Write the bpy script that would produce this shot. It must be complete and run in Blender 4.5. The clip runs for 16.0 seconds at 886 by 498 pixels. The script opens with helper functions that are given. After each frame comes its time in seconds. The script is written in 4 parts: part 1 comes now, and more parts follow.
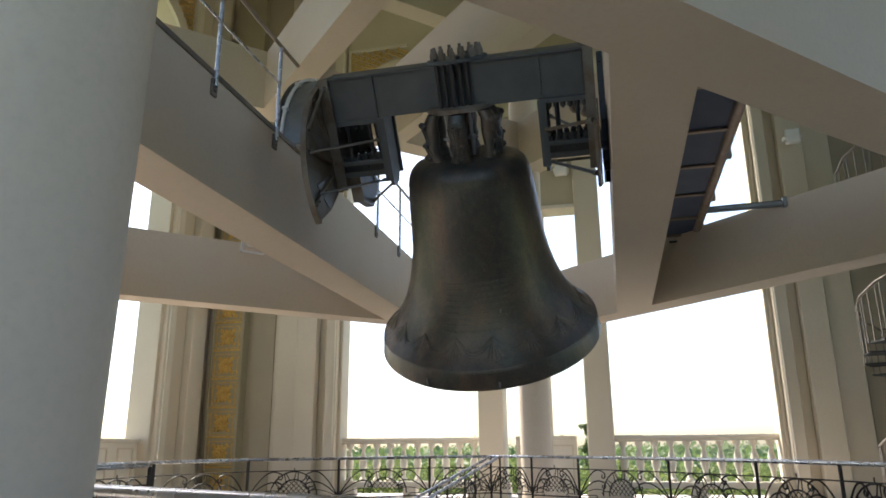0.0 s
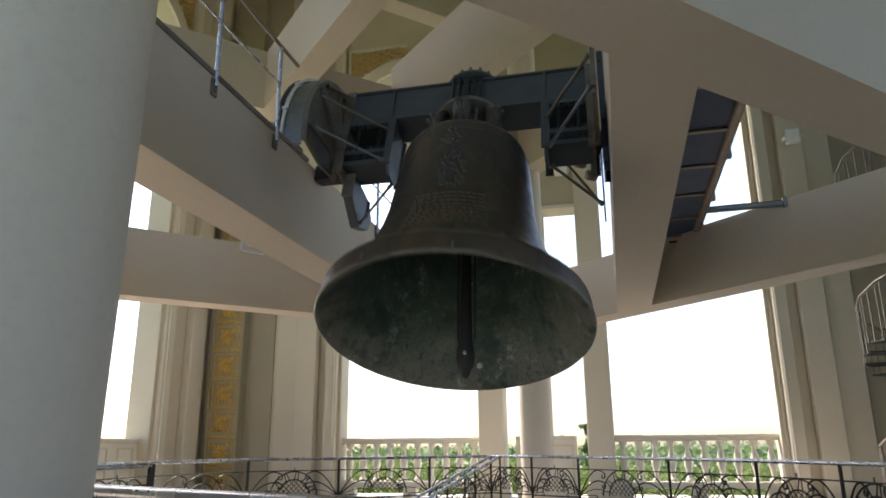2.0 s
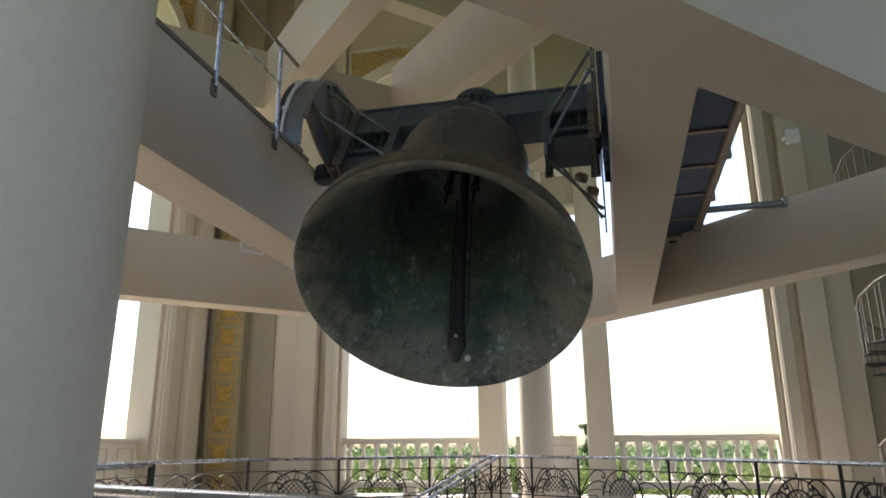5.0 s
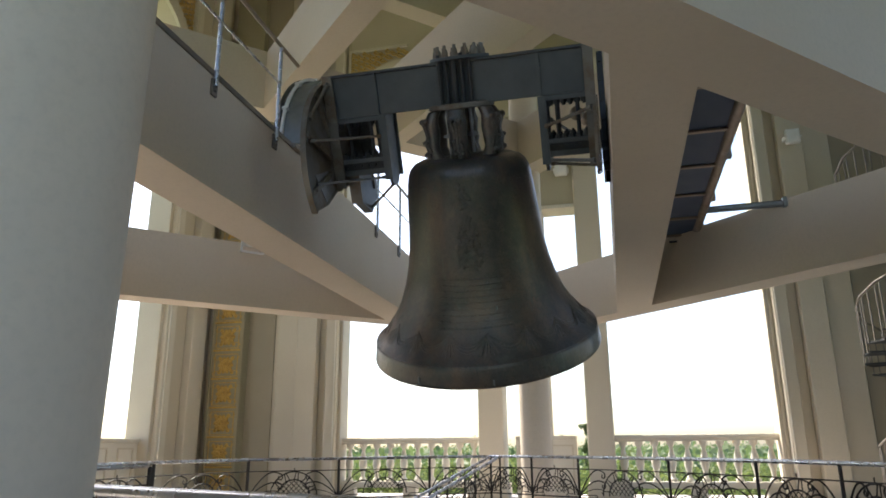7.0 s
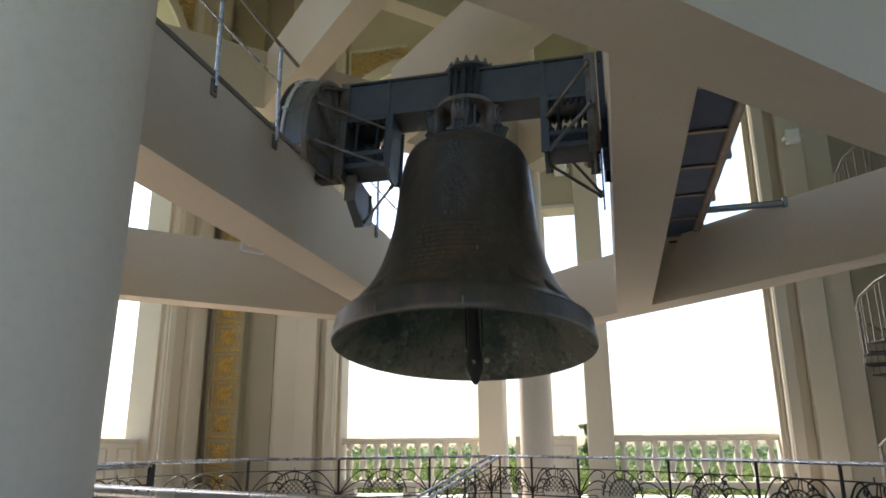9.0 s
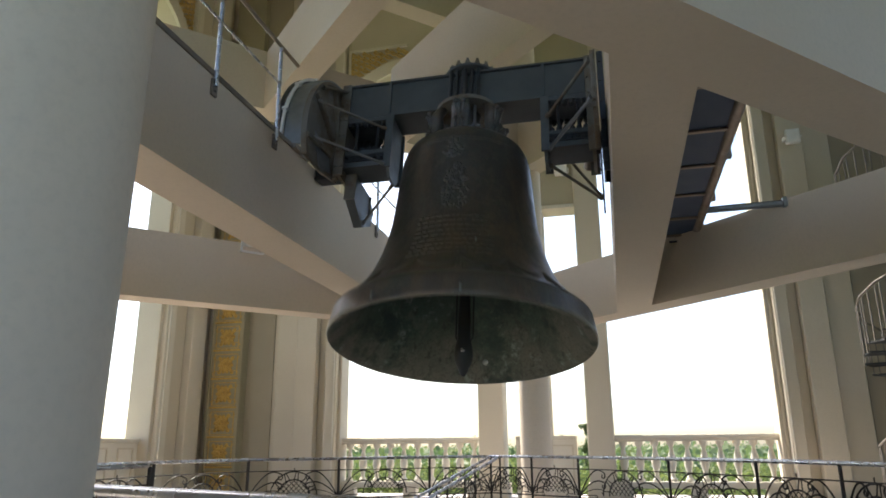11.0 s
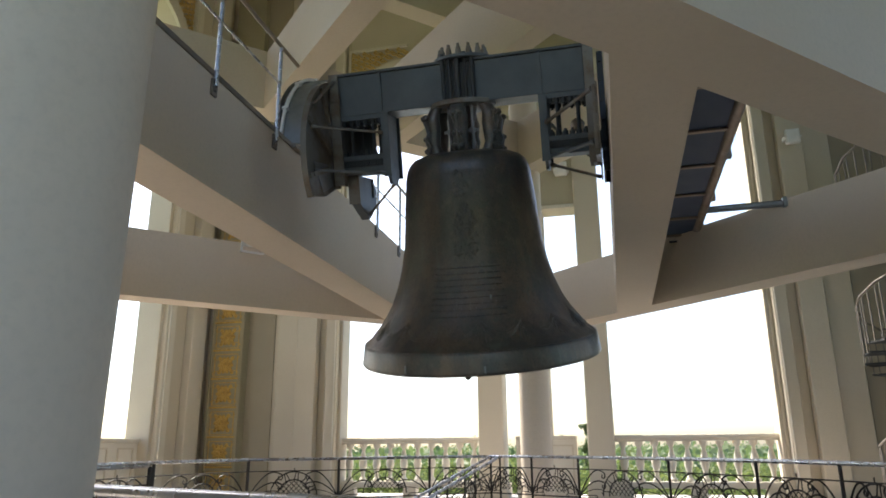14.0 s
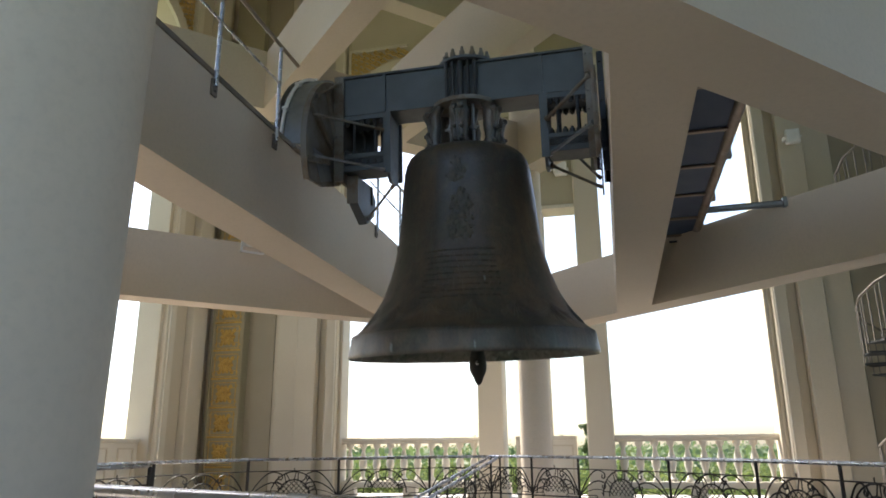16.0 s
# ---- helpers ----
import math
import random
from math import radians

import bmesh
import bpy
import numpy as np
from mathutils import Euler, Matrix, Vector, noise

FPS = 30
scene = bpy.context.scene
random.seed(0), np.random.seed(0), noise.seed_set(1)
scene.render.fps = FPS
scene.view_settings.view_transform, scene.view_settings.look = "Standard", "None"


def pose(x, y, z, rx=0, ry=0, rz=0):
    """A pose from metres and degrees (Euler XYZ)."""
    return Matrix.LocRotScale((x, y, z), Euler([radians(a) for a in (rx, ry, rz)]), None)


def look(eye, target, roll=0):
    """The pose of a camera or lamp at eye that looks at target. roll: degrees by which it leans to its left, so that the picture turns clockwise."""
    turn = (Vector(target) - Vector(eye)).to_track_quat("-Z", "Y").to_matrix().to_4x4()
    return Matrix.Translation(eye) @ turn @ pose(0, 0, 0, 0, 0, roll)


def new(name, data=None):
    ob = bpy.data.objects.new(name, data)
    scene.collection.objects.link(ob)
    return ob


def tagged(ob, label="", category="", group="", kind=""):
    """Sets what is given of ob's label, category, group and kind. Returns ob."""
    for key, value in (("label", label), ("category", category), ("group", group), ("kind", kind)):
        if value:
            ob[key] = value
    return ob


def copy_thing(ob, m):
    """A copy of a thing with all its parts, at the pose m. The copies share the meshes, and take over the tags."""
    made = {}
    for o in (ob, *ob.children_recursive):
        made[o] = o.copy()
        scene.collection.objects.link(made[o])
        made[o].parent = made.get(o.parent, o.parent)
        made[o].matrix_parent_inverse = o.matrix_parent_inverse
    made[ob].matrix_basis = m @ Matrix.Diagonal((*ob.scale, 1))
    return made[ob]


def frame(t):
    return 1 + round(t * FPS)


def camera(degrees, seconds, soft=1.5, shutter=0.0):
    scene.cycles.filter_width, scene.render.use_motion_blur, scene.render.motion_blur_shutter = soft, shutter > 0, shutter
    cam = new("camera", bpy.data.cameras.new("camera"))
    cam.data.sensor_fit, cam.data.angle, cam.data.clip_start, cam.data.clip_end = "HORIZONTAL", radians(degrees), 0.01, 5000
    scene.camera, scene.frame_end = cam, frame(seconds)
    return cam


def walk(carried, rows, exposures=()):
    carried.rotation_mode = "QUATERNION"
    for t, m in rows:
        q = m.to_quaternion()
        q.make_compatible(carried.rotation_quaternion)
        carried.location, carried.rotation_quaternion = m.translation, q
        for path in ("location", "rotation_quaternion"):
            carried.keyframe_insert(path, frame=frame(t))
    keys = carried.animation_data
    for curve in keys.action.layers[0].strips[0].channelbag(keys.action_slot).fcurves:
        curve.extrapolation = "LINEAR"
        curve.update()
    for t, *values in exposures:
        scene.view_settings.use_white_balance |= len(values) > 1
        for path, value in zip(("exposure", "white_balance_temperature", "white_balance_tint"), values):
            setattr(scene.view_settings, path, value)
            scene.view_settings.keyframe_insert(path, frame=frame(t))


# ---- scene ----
EYE = (0.0, 0.0, 1.15)
AIM = (-0.22145793, 0.93700225, 0.27015398)
cam = camera(63.144, 16.0, soft=1.7, shutter=0.4)
POSE = look(EYE, (EYE[0] + AIM[0], EYE[1] + AIM[1], EYE[2] + AIM[2]), -0.4445)
walk(cam, [(0.0, POSE), (16.0, POSE)], exposures=[(0.0, 1.5), (16.0, 1.5)])

# ---- light: hazy bright sky, sun high beyond the far left side ----
world = bpy.data.worlds.new("sky")
scene.world = world
world.use_nodes = True
wn = world.node_tree
wn.nodes.clear()
w_out = wn.nodes.new("ShaderNodeOutputWorld")
w_bg = wn.nodes.new("ShaderNodeBackground")
w_sky = wn.nodes.new("ShaderNodeTexSky")
w_sky.sky_type = "NISHITA"
w_sky.sun_disc = False
w_sky.sun_elevation = radians(50)
w_sky.sun_rotation = radians(-52)
w_sky.air_density = 1.0
w_sky.dust_density = 2.2
w_sky.ozone_density = 1.0
w_bg.inputs["Strength"].default_value = 0.15
wn.links.new(w_sky.outputs[0], w_bg.inputs[0])
wn.links.new(w_bg.outputs[0], w_out.inputs[0])

sun_data = bpy.data.lights.new("sun", "SUN")
sun_data.energy = 4.0
sun_data.angle = radians(0.6)
sun_data.color = (1.0, 0.93, 0.82)
sun = new("sun", sun_data)
_az, _el = radians(-52), radians(50)
sun.matrix_world = look((0, 0, 30), (-math.sin(_az) * math.cos(_el), -math.cos(_az) * math.cos(_el), 30 - math.sin(_el)))

# ---- materials ----
def node_mat(name):
    m = bpy.data.materials.new(name)
    m.use_nodes = True
    nt = m.node_tree
    return m, nt, nt.nodes["Principled BSDF"]


def mix_col(nt, fac, c1, c2, blend="MIX"):
    n = nt.nodes.new("ShaderNodeMix")
    n.data_type = "RGBA"
    n.blend_type = blend
    for sock, v in ((n.inputs["Factor"], fac), (n.inputs["A"], c1), (n.inputs["B"], c2)):
        if hasattr(v, "node"):
            nt.links.new(v, sock)
        elif isinstance(v, tuple):
            sock.default_value = (*v, 1) if len(v) == 3 else v
        else:
            sock.default_value = v
    return n.outputs["Result"]


def noise_out(nt, scale, detail=6, rough=0.6, coord="Object", stretch=None):
    tc = nt.nodes.new("ShaderNodeTexCoord")
    n = nt.nodes.new("ShaderNodeTexNoise")
    n.inputs["Scale"].default_value = scale
    n.inputs["Detail"].default_value = detail
    n.inputs["Roughness"].default_value = rough
    if stretch:
        mp = nt.nodes.new("ShaderNodeMapping")
        mp.inputs["Scale"].default_value = stretch
        nt.links.new(tc.outputs[coord], mp.inputs[0])
        nt.links.new(mp.outputs[0], n.inputs["Vector"])
    else:
        nt.links.new(tc.outputs[coord], n.inputs["Vector"])
    return n.outputs["Fac"]


def ramp(nt, fac, lo, hi):
    n = nt.nodes.new("ShaderNodeMapRange")
    n.inputs["From Min"].default_value = lo
    n.inputs["From Max"].default_value = hi
    nt.links.new(fac, n.inputs["Value"])
    return n.outputs["Result"]


def bump(nt, bsdf, height, strength, dist=0.01):
    b = nt.nodes.new("ShaderNodeBump")
    b.inputs["Strength"].default_value = strength
    b.inputs["Distance"].default_value = dist
    nt.links.new(height, b.inputs["Height"])
    nt.links.new(b.outputs[0], bsdf.inputs["Normal"])


def worn(name, base, second, rough=0.6, metal=0.0, scale=3.0, grain=60.0, bump_s=0.15, lo=0.4, hi=0.7, rough2=None, stretch=None):
    m, nt, b = node_mat(name)
    big = ramp(nt, noise_out(nt, scale, stretch=stretch), lo, hi)
    fine = noise_out(nt, grain, 4)
    col = mix_col(nt, big, base, second)
    dark = tuple(v * 0.92 for v in base)
    col = mix_col(nt, ramp(nt, fine, 0.45, 0.75), col, dark)
    nt.links.new(col, b.inputs["Base Color"])
    b.inputs["Metallic"].default_value = metal
    r = nt.nodes.new("ShaderNodeMapRange")
    r.inputs["To Min"].default_value = rough
    r.inputs["To Max"].default_value = rough2 if rough2 else min(1.0, rough + 0.15)
    nt.links.new(big, r.inputs["Value"])
    nt.links.new(r.outputs[0], b.inputs["Roughness"])
    bump(nt, b, fine, bump_s)
    return m


CONCRETE = worn("painted_concrete", (0.65, 0.565, 0.458), (0.615, 0.53, 0.428), 0.62, 0, 0.5, 25, 0.03, 0.4, 0.72)
PLASTER = worn("cream_plaster", (0.59, 0.53, 0.42), (0.545, 0.485, 0.385), 0.75, 0, 0.4, 30, 0.15)
PLASTER_PALE = worn("pale_plaster", (0.69, 0.645, 0.55), (0.64, 0.59, 0.50), 0.75, 0, 0.5, 30, 0.15)
PLASTER_OLIVE = worn("ochre_plaster", (0.44, 0.40, 0.29), (0.40, 0.36, 0.26), 0.8, 0, 0.5, 30, 0.15)
# ochre darkened to put the corner's shade into the rosette strip; also vent frame
PLASTER_SHADE_OCHRE = worn("shade_ochre_plaster", (0.345, 0.312, 0.21), (0.30, 0.272, 0.18), 0.8, 0, 0.8, 30, 0.15)
# rosette gilding, its colour darkened by the shade of the corner
GOLD_SHADE = worn("shade_gilding", (0.60, 0.40, 0.11), (0.38, 0.24, 0.07), 0.45, 0.4, 9, 60, 0.3)
# taupe stands for shade on the corner walls; also colours the vent panel
PLASTER_SHADE_TAUPE = worn("shade_taupe_plaster", (0.36, 0.315, 0.235), (0.33, 0.29, 0.215), 0.8, 0, 0.5, 30, 0.15)
# blue of the sky seen through the weave, put into the steel's colour
GRATE = worn("sky_tinted_grating_steel", (0.045, 0.07, 0.12), (0.055, 0.08, 0.13), 0.55, 0.1, 4, 120, 0.5)
GOLD = worn("gilded_stucco", (0.70, 0.52, 0.22), (0.55, 0.39, 0.15), 0.42, 0.5, 6, 60, 0.3)
STEEL_PAINT = worn("grey_painted_steel", (0.090, 0.105, 0.114), (0.070, 0.078, 0.082), 0.42, 0.25, 2.5, 50, 0.1)
STEEL_DARK = worn("dark_oily_steel", (0.045, 0.05, 0.058), (0.06, 0.055, 0.05), 0.45, 0.5, 4, 60, 0.1)
STEEL_RUSTY = worn("stained_plate_steel", (0.20, 0.192, 0.172), (0.165, 0.122, 0.082), 0.5, 0.35, 3, 60, 0.15, 0.45, 0.60)
STEEL_LIGHT = worn("galvanised_steel", (0.27, 0.29, 0.305), (0.22, 0.235, 0.24), 0.4, 0.7, 6, 80, 0.08)
CHROME = worn("polished_stainless", (0.55, 0.56, 0.58), (0.48, 0.49, 0.5), 0.22, 0.95, 8, 80, 0.02)
IRON = worn("black_wrought_iron", (0.022, 0.02, 0.018), (0.05, 0.035, 0.025), 0.5, 0.4, 12, 90, 0.15)
TUBE_BROWN = worn("brown_steel_tube", (0.31, 0.25, 0.20), (0.23, 0.18, 0.13), 0.4, 0.5, 5, 60, 0.1)
WHITE_METAL = worn("white_enamel", (0.74, 0.74, 0.72), (0.66, 0.66, 0.63), 0.4, 0, 6, 60, 0.05)
BROWN_PAINT = worn("brown_bracket_paint", (0.22, 0.19, 0.165), (0.17, 0.15, 0.13), 0.5, 0.3, 5, 60, 0.1)
BARK = worn("bark", (0.10, 0.075, 0.05), (0.06, 0.05, 0.035), 0.9, 0, 4, 30, 0.5)
GRASS = worn("meadow_grass", (0.07, 0.11, 0.03), (0.10, 0.12, 0.045), 0.9, 0, 0.05, 0.8, 0.2)


def bronze():
    m, nt, b = node_mat("aged_bell_bronze")
    streak = ramp(nt, noise_out(nt, 1.7, 9, 0.68, stretch=(1.5, 1.5, 0.5)), 0.44, 0.62)
    blot = ramp(nt, noise_out(nt, 3.4, 10, 0.74), 0.50, 0.64)
    film = ramp(nt, noise_out(nt, 9.0, 8, 0.75), 0.50, 0.68)
    drip = ramp(nt, noise_out(nt, 7.0, 6, 0.6, stretch=(1.0, 1.0, 0.08)), 0.60, 0.72)
    fine = noise_out(nt, 60, 5)
    col = mix_col(nt, streak, (0.092, 0.092, 0.090), (0.165, 0.128, 0.102))
    col = mix_col(nt, blot, col, (0.100, 0.112, 0.102))
    half = nt.nodes.new("ShaderNodeMath")
    half.operation = "MULTIPLY"
    half.inputs[1].default_value = 0.45
    nt.links.new(film, half.inputs[0])
    col = mix_col(nt, half.outputs[0], col, (0.20, 0.175, 0.145))
    col = mix_col(nt, drip, col, (0.125, 0.135, 0.125))
    col = mix_col(nt, ramp(nt, fine, 0.52, 0.8), col, (0.05, 0.047, 0.042))
    nt.links.new(col, b.inputs["Base Color"])
    b.inputs["Metallic"].default_value = 0.55
    r = nt.nodes.new("ShaderNodeMapRange")
    r.inputs["To Min"].default_value = 0.34
    r.inputs["To Max"].default_value = 0.54
    nt.links.new(blot, r.inputs["Value"])
    nt.links.new(r.outputs[0], b.inputs["Roughness"])
    lump = nt.nodes.new("ShaderNodeMath")
    lump.operation = "MULTIPLY_ADD"
    lump.inputs[1].default_value = 2.5
    nt.links.new(noise_out(nt, 14, 6, 0.65), lump.inputs[0])
    nt.links.new(fine, lump.inputs[2])
    bump(nt, b, lump.outputs[0], 0.22, 0.008)
    return m


def bronze_inside():
    m, nt, b = node_mat("verdigris_bronze")
    # paler brown-grey towards the rim, green patina deeper, broken up by noise
    tc = nt.nodes.new("ShaderNodeTexCoord")
    sep = nt.nodes.new("ShaderNodeSeparateXYZ")
    nt.links.new(tc.outputs["Object"], sep.inputs[0])
    ragged = nt.nodes.new("ShaderNodeMath")
    ragged.operation = "MULTIPLY_ADD"
    ragged.inputs[1].default_value = 1.6
    nt.links.new(noise_out(nt, 1.6, 9, 0.68), ragged.inputs[0])
    nt.links.new(sep.outputs["Z"], ragged.inputs[2])
    rim = ramp(nt, ragged.outputs[0], -1.45, -1.05)
    big = ramp(nt, noise_out(nt, 0.9, 9, 0.68), 0.40, 0.62)
    blot = ramp(nt, noise_out(nt, 2.6, 11, 0.76), 0.52, 0.62)
    spots = ramp(nt, noise_out(nt, 6.5, 11, 0.82), 0.54, 0.60)
    drip = ramp(nt, noise_out(nt, 6.0, 9, 0.74, stretch=(1.5, 1.5, 0.16)), 0.54, 0.66)
    fine = noise_out(nt, 50, 5)
    green = mix_col(nt, big, (0.135, 0.165, 0.14), (0.10, 0.165, 0.14))
    pale_rim = mix_col(nt, big, (0.25, 0.248, 0.212), (0.215, 0.228, 0.195))
    col = mix_col(nt, rim, pale_rim, green)
    soft = nt.nodes.new("ShaderNodeMath")
    soft.operation = "MULTIPLY"
    soft.inputs[1].default_value = 0.55
    nt.links.new(blot, soft.inputs[0])
    col = mix_col(nt, soft.outputs[0], col, (0.30, 0.30, 0.25))
    col = mix_col(nt, drip, col, (0.075, 0.085, 0.07))
    zone = ramp(nt, noise_out(nt, 1.1, 5, 0.6), 0.47, 0.58)
    mul = nt.nodes.new("ShaderNodeMath")
    mul.operation = "MULTIPLY"
    nt.links.new(spots, mul.inputs[0])
    nt.links.new(zone, mul.inputs[1])
    col = mix_col(nt, mul.outputs[0], col, (0.36, 0.43, 0.38))
    deep = ramp(nt, noise_out(nt, 1.5, 8, 0.68), 0.53, 0.64)
    col = mix_col(nt, deep, col, (0.06, 0.095, 0.083))
    col = mix_col(nt, ramp(nt, fine, 0.5, 0.8), col, (0.07, 0.08, 0.068))
    nt.links.new(col, b.inputs["Base Color"])
    b.inputs["Metallic"].default_value = 0.25
    b.inputs["Roughness"].default_value = 0.58
    bump(nt, b, drip, 0.18)
    return m


def floor_mat():
    m, nt, b = node_mat("stone_floor")
    n1 = ramp(nt, noise_out(nt, 0.8), 0.35, 0.7)
    col = mix_col(nt, n1, (0.49, 0.43, 0.38), (0.43, 0.375, 0.335))
    nt.links.new(col, b.inputs["Base Color"])
    b.inputs["Roughness"].default_value = 0.5
    bump(nt, b, noise_out(nt, 30), 0.1)
    return m


def leaf_mat(name, c1, c2):
    m, nt, b = node_mat(name)
    geo = nt.nodes.new("ShaderNodeNewGeometry")
    col = mix_col(nt, geo.outputs["Random Per Island"], c1, c2)
    nt.links.new(col, b.inputs["Base Color"])
    b.inputs["Roughness"].default_value = 0.55
    tr = nt.nodes.new("ShaderNodeBsdfTranslucent")
    nt.links.new(col, tr.inputs["Color"])
    ad = nt.nodes.new("ShaderNodeMixShader")
    ad.inputs[0].default_value = 0.45
    out = nt.nodes["Material Output"]
    nt.links.new(b.outputs[0], ad.inputs[1])
    nt.links.new(tr.outputs[0], ad.inputs[2])
    nt.links.new(ad.outputs[0], out.inputs[0])
    return m


BRONZE = bronze()
BRONZE_IN = bronze_inside()
FLOOR = floor_mat()
LEAF = leaf_mat("summer_leaves", (0.085, 0.125, 0.035), (0.24, 0.28, 0.085))
LEAF_DARK = leaf_mat("dark_leaves", (0.055, 0.10, 0.035), (0.15, 0.20, 0.07))

# ---- mesh helpers ----
def mesh_ob(name, bm, mat, smooth=False):
    me = bpy.data.meshes.new(name)
    bmesh.ops.recalc_face_normals(bm, faces=bm.faces)
    if smooth:
        for fc in bm.faces:
            fc.smooth = True
    bm.to_mesh(me)
    bm.free()
    for mm in (mat if isinstance(mat, (list, tuple)) else [mat]):
        me.materials.append(mm)
    if smooth:
        me.set_sharp_from_angle(angle=radians(50))
    return new(name, me)


def part(name, bm, mat, parent, label="", smooth=False):
    ob = mesh_ob(name, bm, mat, smooth)
    ob.parent = parent
    if label:
        tagged(ob, label)
    return ob


def empty(name, m, label, category, group="", kind=""):
    ob = new(name)
    ob.matrix_world = m
    return tagged(ob, label, category, group, kind)


def box(bm, x0, x1, y0, y1, z0, z1, m=None, bev=0.0):
    vs = [bm.verts.new((x, y, z)) for x in (x0, x1) for y in (y0, y1) for z in (z0, z1)]
    q = ((0, 1, 3, 2), (4, 6, 7, 5), (0, 4, 5, 1), (2, 3, 7, 6), (0, 2, 6, 4), (1, 5, 7, 3))
    fs = [bm.faces.new([vs[i] for i in f]) for f in q]
    if bev:
        es = list({e for f in fs for e in f.edges})
        r = bmesh.ops.bevel(bm, geom=es, offset=bev, segments=1, affect="EDGES")
        vs = list({v for f in r["faces"] for v in f.verts} | {v for v in vs if v.is_valid})
    if m is not None:
        bmesh.ops.transform(bm, matrix=m, verts=vs)
    return vs


def tube(bm, p, q, r0, r1=None, seg=12, caps=True):
    p, q = Vector(p), Vector(q)
    r1 = r0 if r1 is None else r1
    d = (q - p).normalized()
    u = d.orthogonal().normalized()
    v = d.cross(u)
    rings = []
    for c, r in ((p, r0), (q, r1)):
        rings.append([bm.verts.new(c + (u * math.cos(a) + v * math.sin(a)) * r) for a in (2 * math.pi * i / seg for i in range(seg))])
    for i in range(seg):
        j = (i + 1) % seg
        bm.faces.new((rings[0][i], rings[0][j], rings[1][j], rings[1][i]))
    if caps:
        bm.faces.new(rings[0][::-1])
        bm.faces.new(rings[1])


def sweep(bm, pts, r, seg=6):
    """A round bar along points."""
    pts = [Vector(p) for p in pts]
    prev = None
    for i, p in enumerate(pts):
        d = (pts[min(i + 1, len(pts) - 1)] - pts[max(i - 1, 0)]).normalized()
        u = d.cross(Vector((0.31, 0.17, 0.93))).normalized()
        v = d.cross(u)
        ring = [bm.verts.new(p + (u * math.cos(a) + v * math.sin(a)) * r) for a in (2 * math.pi * k / seg for k in range(seg))]
        if prev:
            for k in range(seg):
                bm.faces.new((prev[k], prev[(k + 1) % seg], ring[(k + 1) % seg], ring[k]))
        else:
            bm.faces.new(ring[::-1])
        prev = ring
    bm.faces.new(prev)


def lathe(bm, prof, seg=48, closed=False, mat=0, axis=(0, 0)):
    """prof: (radius, z) pairs, turned about z."""
    rings = []
    for r, z in prof:
        if r < 1e-5:
            rings.append([bm.verts.new((axis[0], axis[1], z))])
        else:
            rings.append([bm.verts.new((axis[0] + r * math.cos(2 * math.pi * i / seg), axis[1] + r * math.sin(2 * math.pi * i / seg), z)) for i in range(seg)])
    n = len(rings)
    for k in range(n if closed else n - 1):
        a, b = rings[k], rings[(k + 1) % n]
        for i in range(seg):
            j = (i + 1) % seg
            va = [a[0]] if len(a) == 1 else [a[i], a[j]]
            vb = [b[0]] if len(b) == 1 else [b[j], b[i]]
            if len(va) + len(vb) > 2:
                bm.faces.new(va + vb).material_index = mat


S = math.sqrt(0.5)
E0 = EYE[2]
# frame axes: a to the far right, c to the far left, both level
AC = Matrix(((S, -S, 0, 0), (S, S, 0, 0), (0, 0, 1, 0), (0, 0, 0, 1)))


def smooth_pts(rows, n=8):
    """Catmull-Rom through points."""
    p = [Vector(r) for r in rows]
    out = []
    for i in range(len(p) - 1):
        a, b, c, d = p[max(i - 1, 0)], p[i], p[i + 1], p[min(i + 2, len(p) - 1)]
        for k in range(n):
            t = k / n
            out.append(0.5 * (2 * b + (c - a) * t + (2 * a - 5 * b + 4 * c - d) * t * t + (3 * b - a - 3 * c + d) * t ** 3))
    out.append(p[-1])
    return out

# ---- the concrete frame that carries the bell ----
Z1, Z1T = E0 + 2.516, E0 + 3.68
Z2, Z2T = E0 + 6.42, E0 + 7.66
Z3, Z3T = E0 + 9.86, E0 + 11.1
A_IN, A_OUT = 12.63, 13.12          # c of the far left beam
C_IN, C_OUT = 9.94, 10.5            # a of the far right beam
D_NEAR, D_FAR = 2.375, 3.02         # c of the near right beam
G_OUT, G_IN = -0.30, 0.33           # a of the near left beam


def frame_beam(a0, a1, c0, c1, z0, z1, label):
    bm = bmesh.new()
    box(bm, a0, a1, c0, c1, z0, z1, AC)
    ob = mesh_ob("concrete_beam", bm, CONCRETE)
    return tagged(ob, label, "beam", "concrete bell frame")


for k, (z0, z1) in enumerate(((Z1, Z1T), (Z2, Z2T), (Z3, Z3T))):
    lab = ("cream painted concrete ring beam below the bell", "cream concrete ring beam of the second storey", "cream concrete ring beam high under the ceiling")[k]
    frame_beam(G_OUT, C_OUT, A_IN, A_OUT, z0, z1, lab)
    frame_beam(C_IN, C_OUT, D_NEAR, A_IN, z0, z1, lab)
    if k != 1:
        frame_beam(G_OUT, G_IN, D_FAR, A_IN, z0, z1, lab)
    if k == 0:
        frame_beam(G_OUT, C_IN, D_NEAR, D_FAR, z0, z1, lab)
    if k == 1:
        frame_beam(3.74, 4.22, 2.5, A_IN, z0, z1, "cream concrete cross beam over the bell")
        frame_beam(6.50, 6.87, 2.5, A_IN, z0, z1 + 0.42, "cream concrete cross beam over the bell")

# two bell beams at forty five degrees between the ring beams
B_IN, B_OUT = -3.765, -4.375
E_IN, E_OUT = 0.10, 0.715


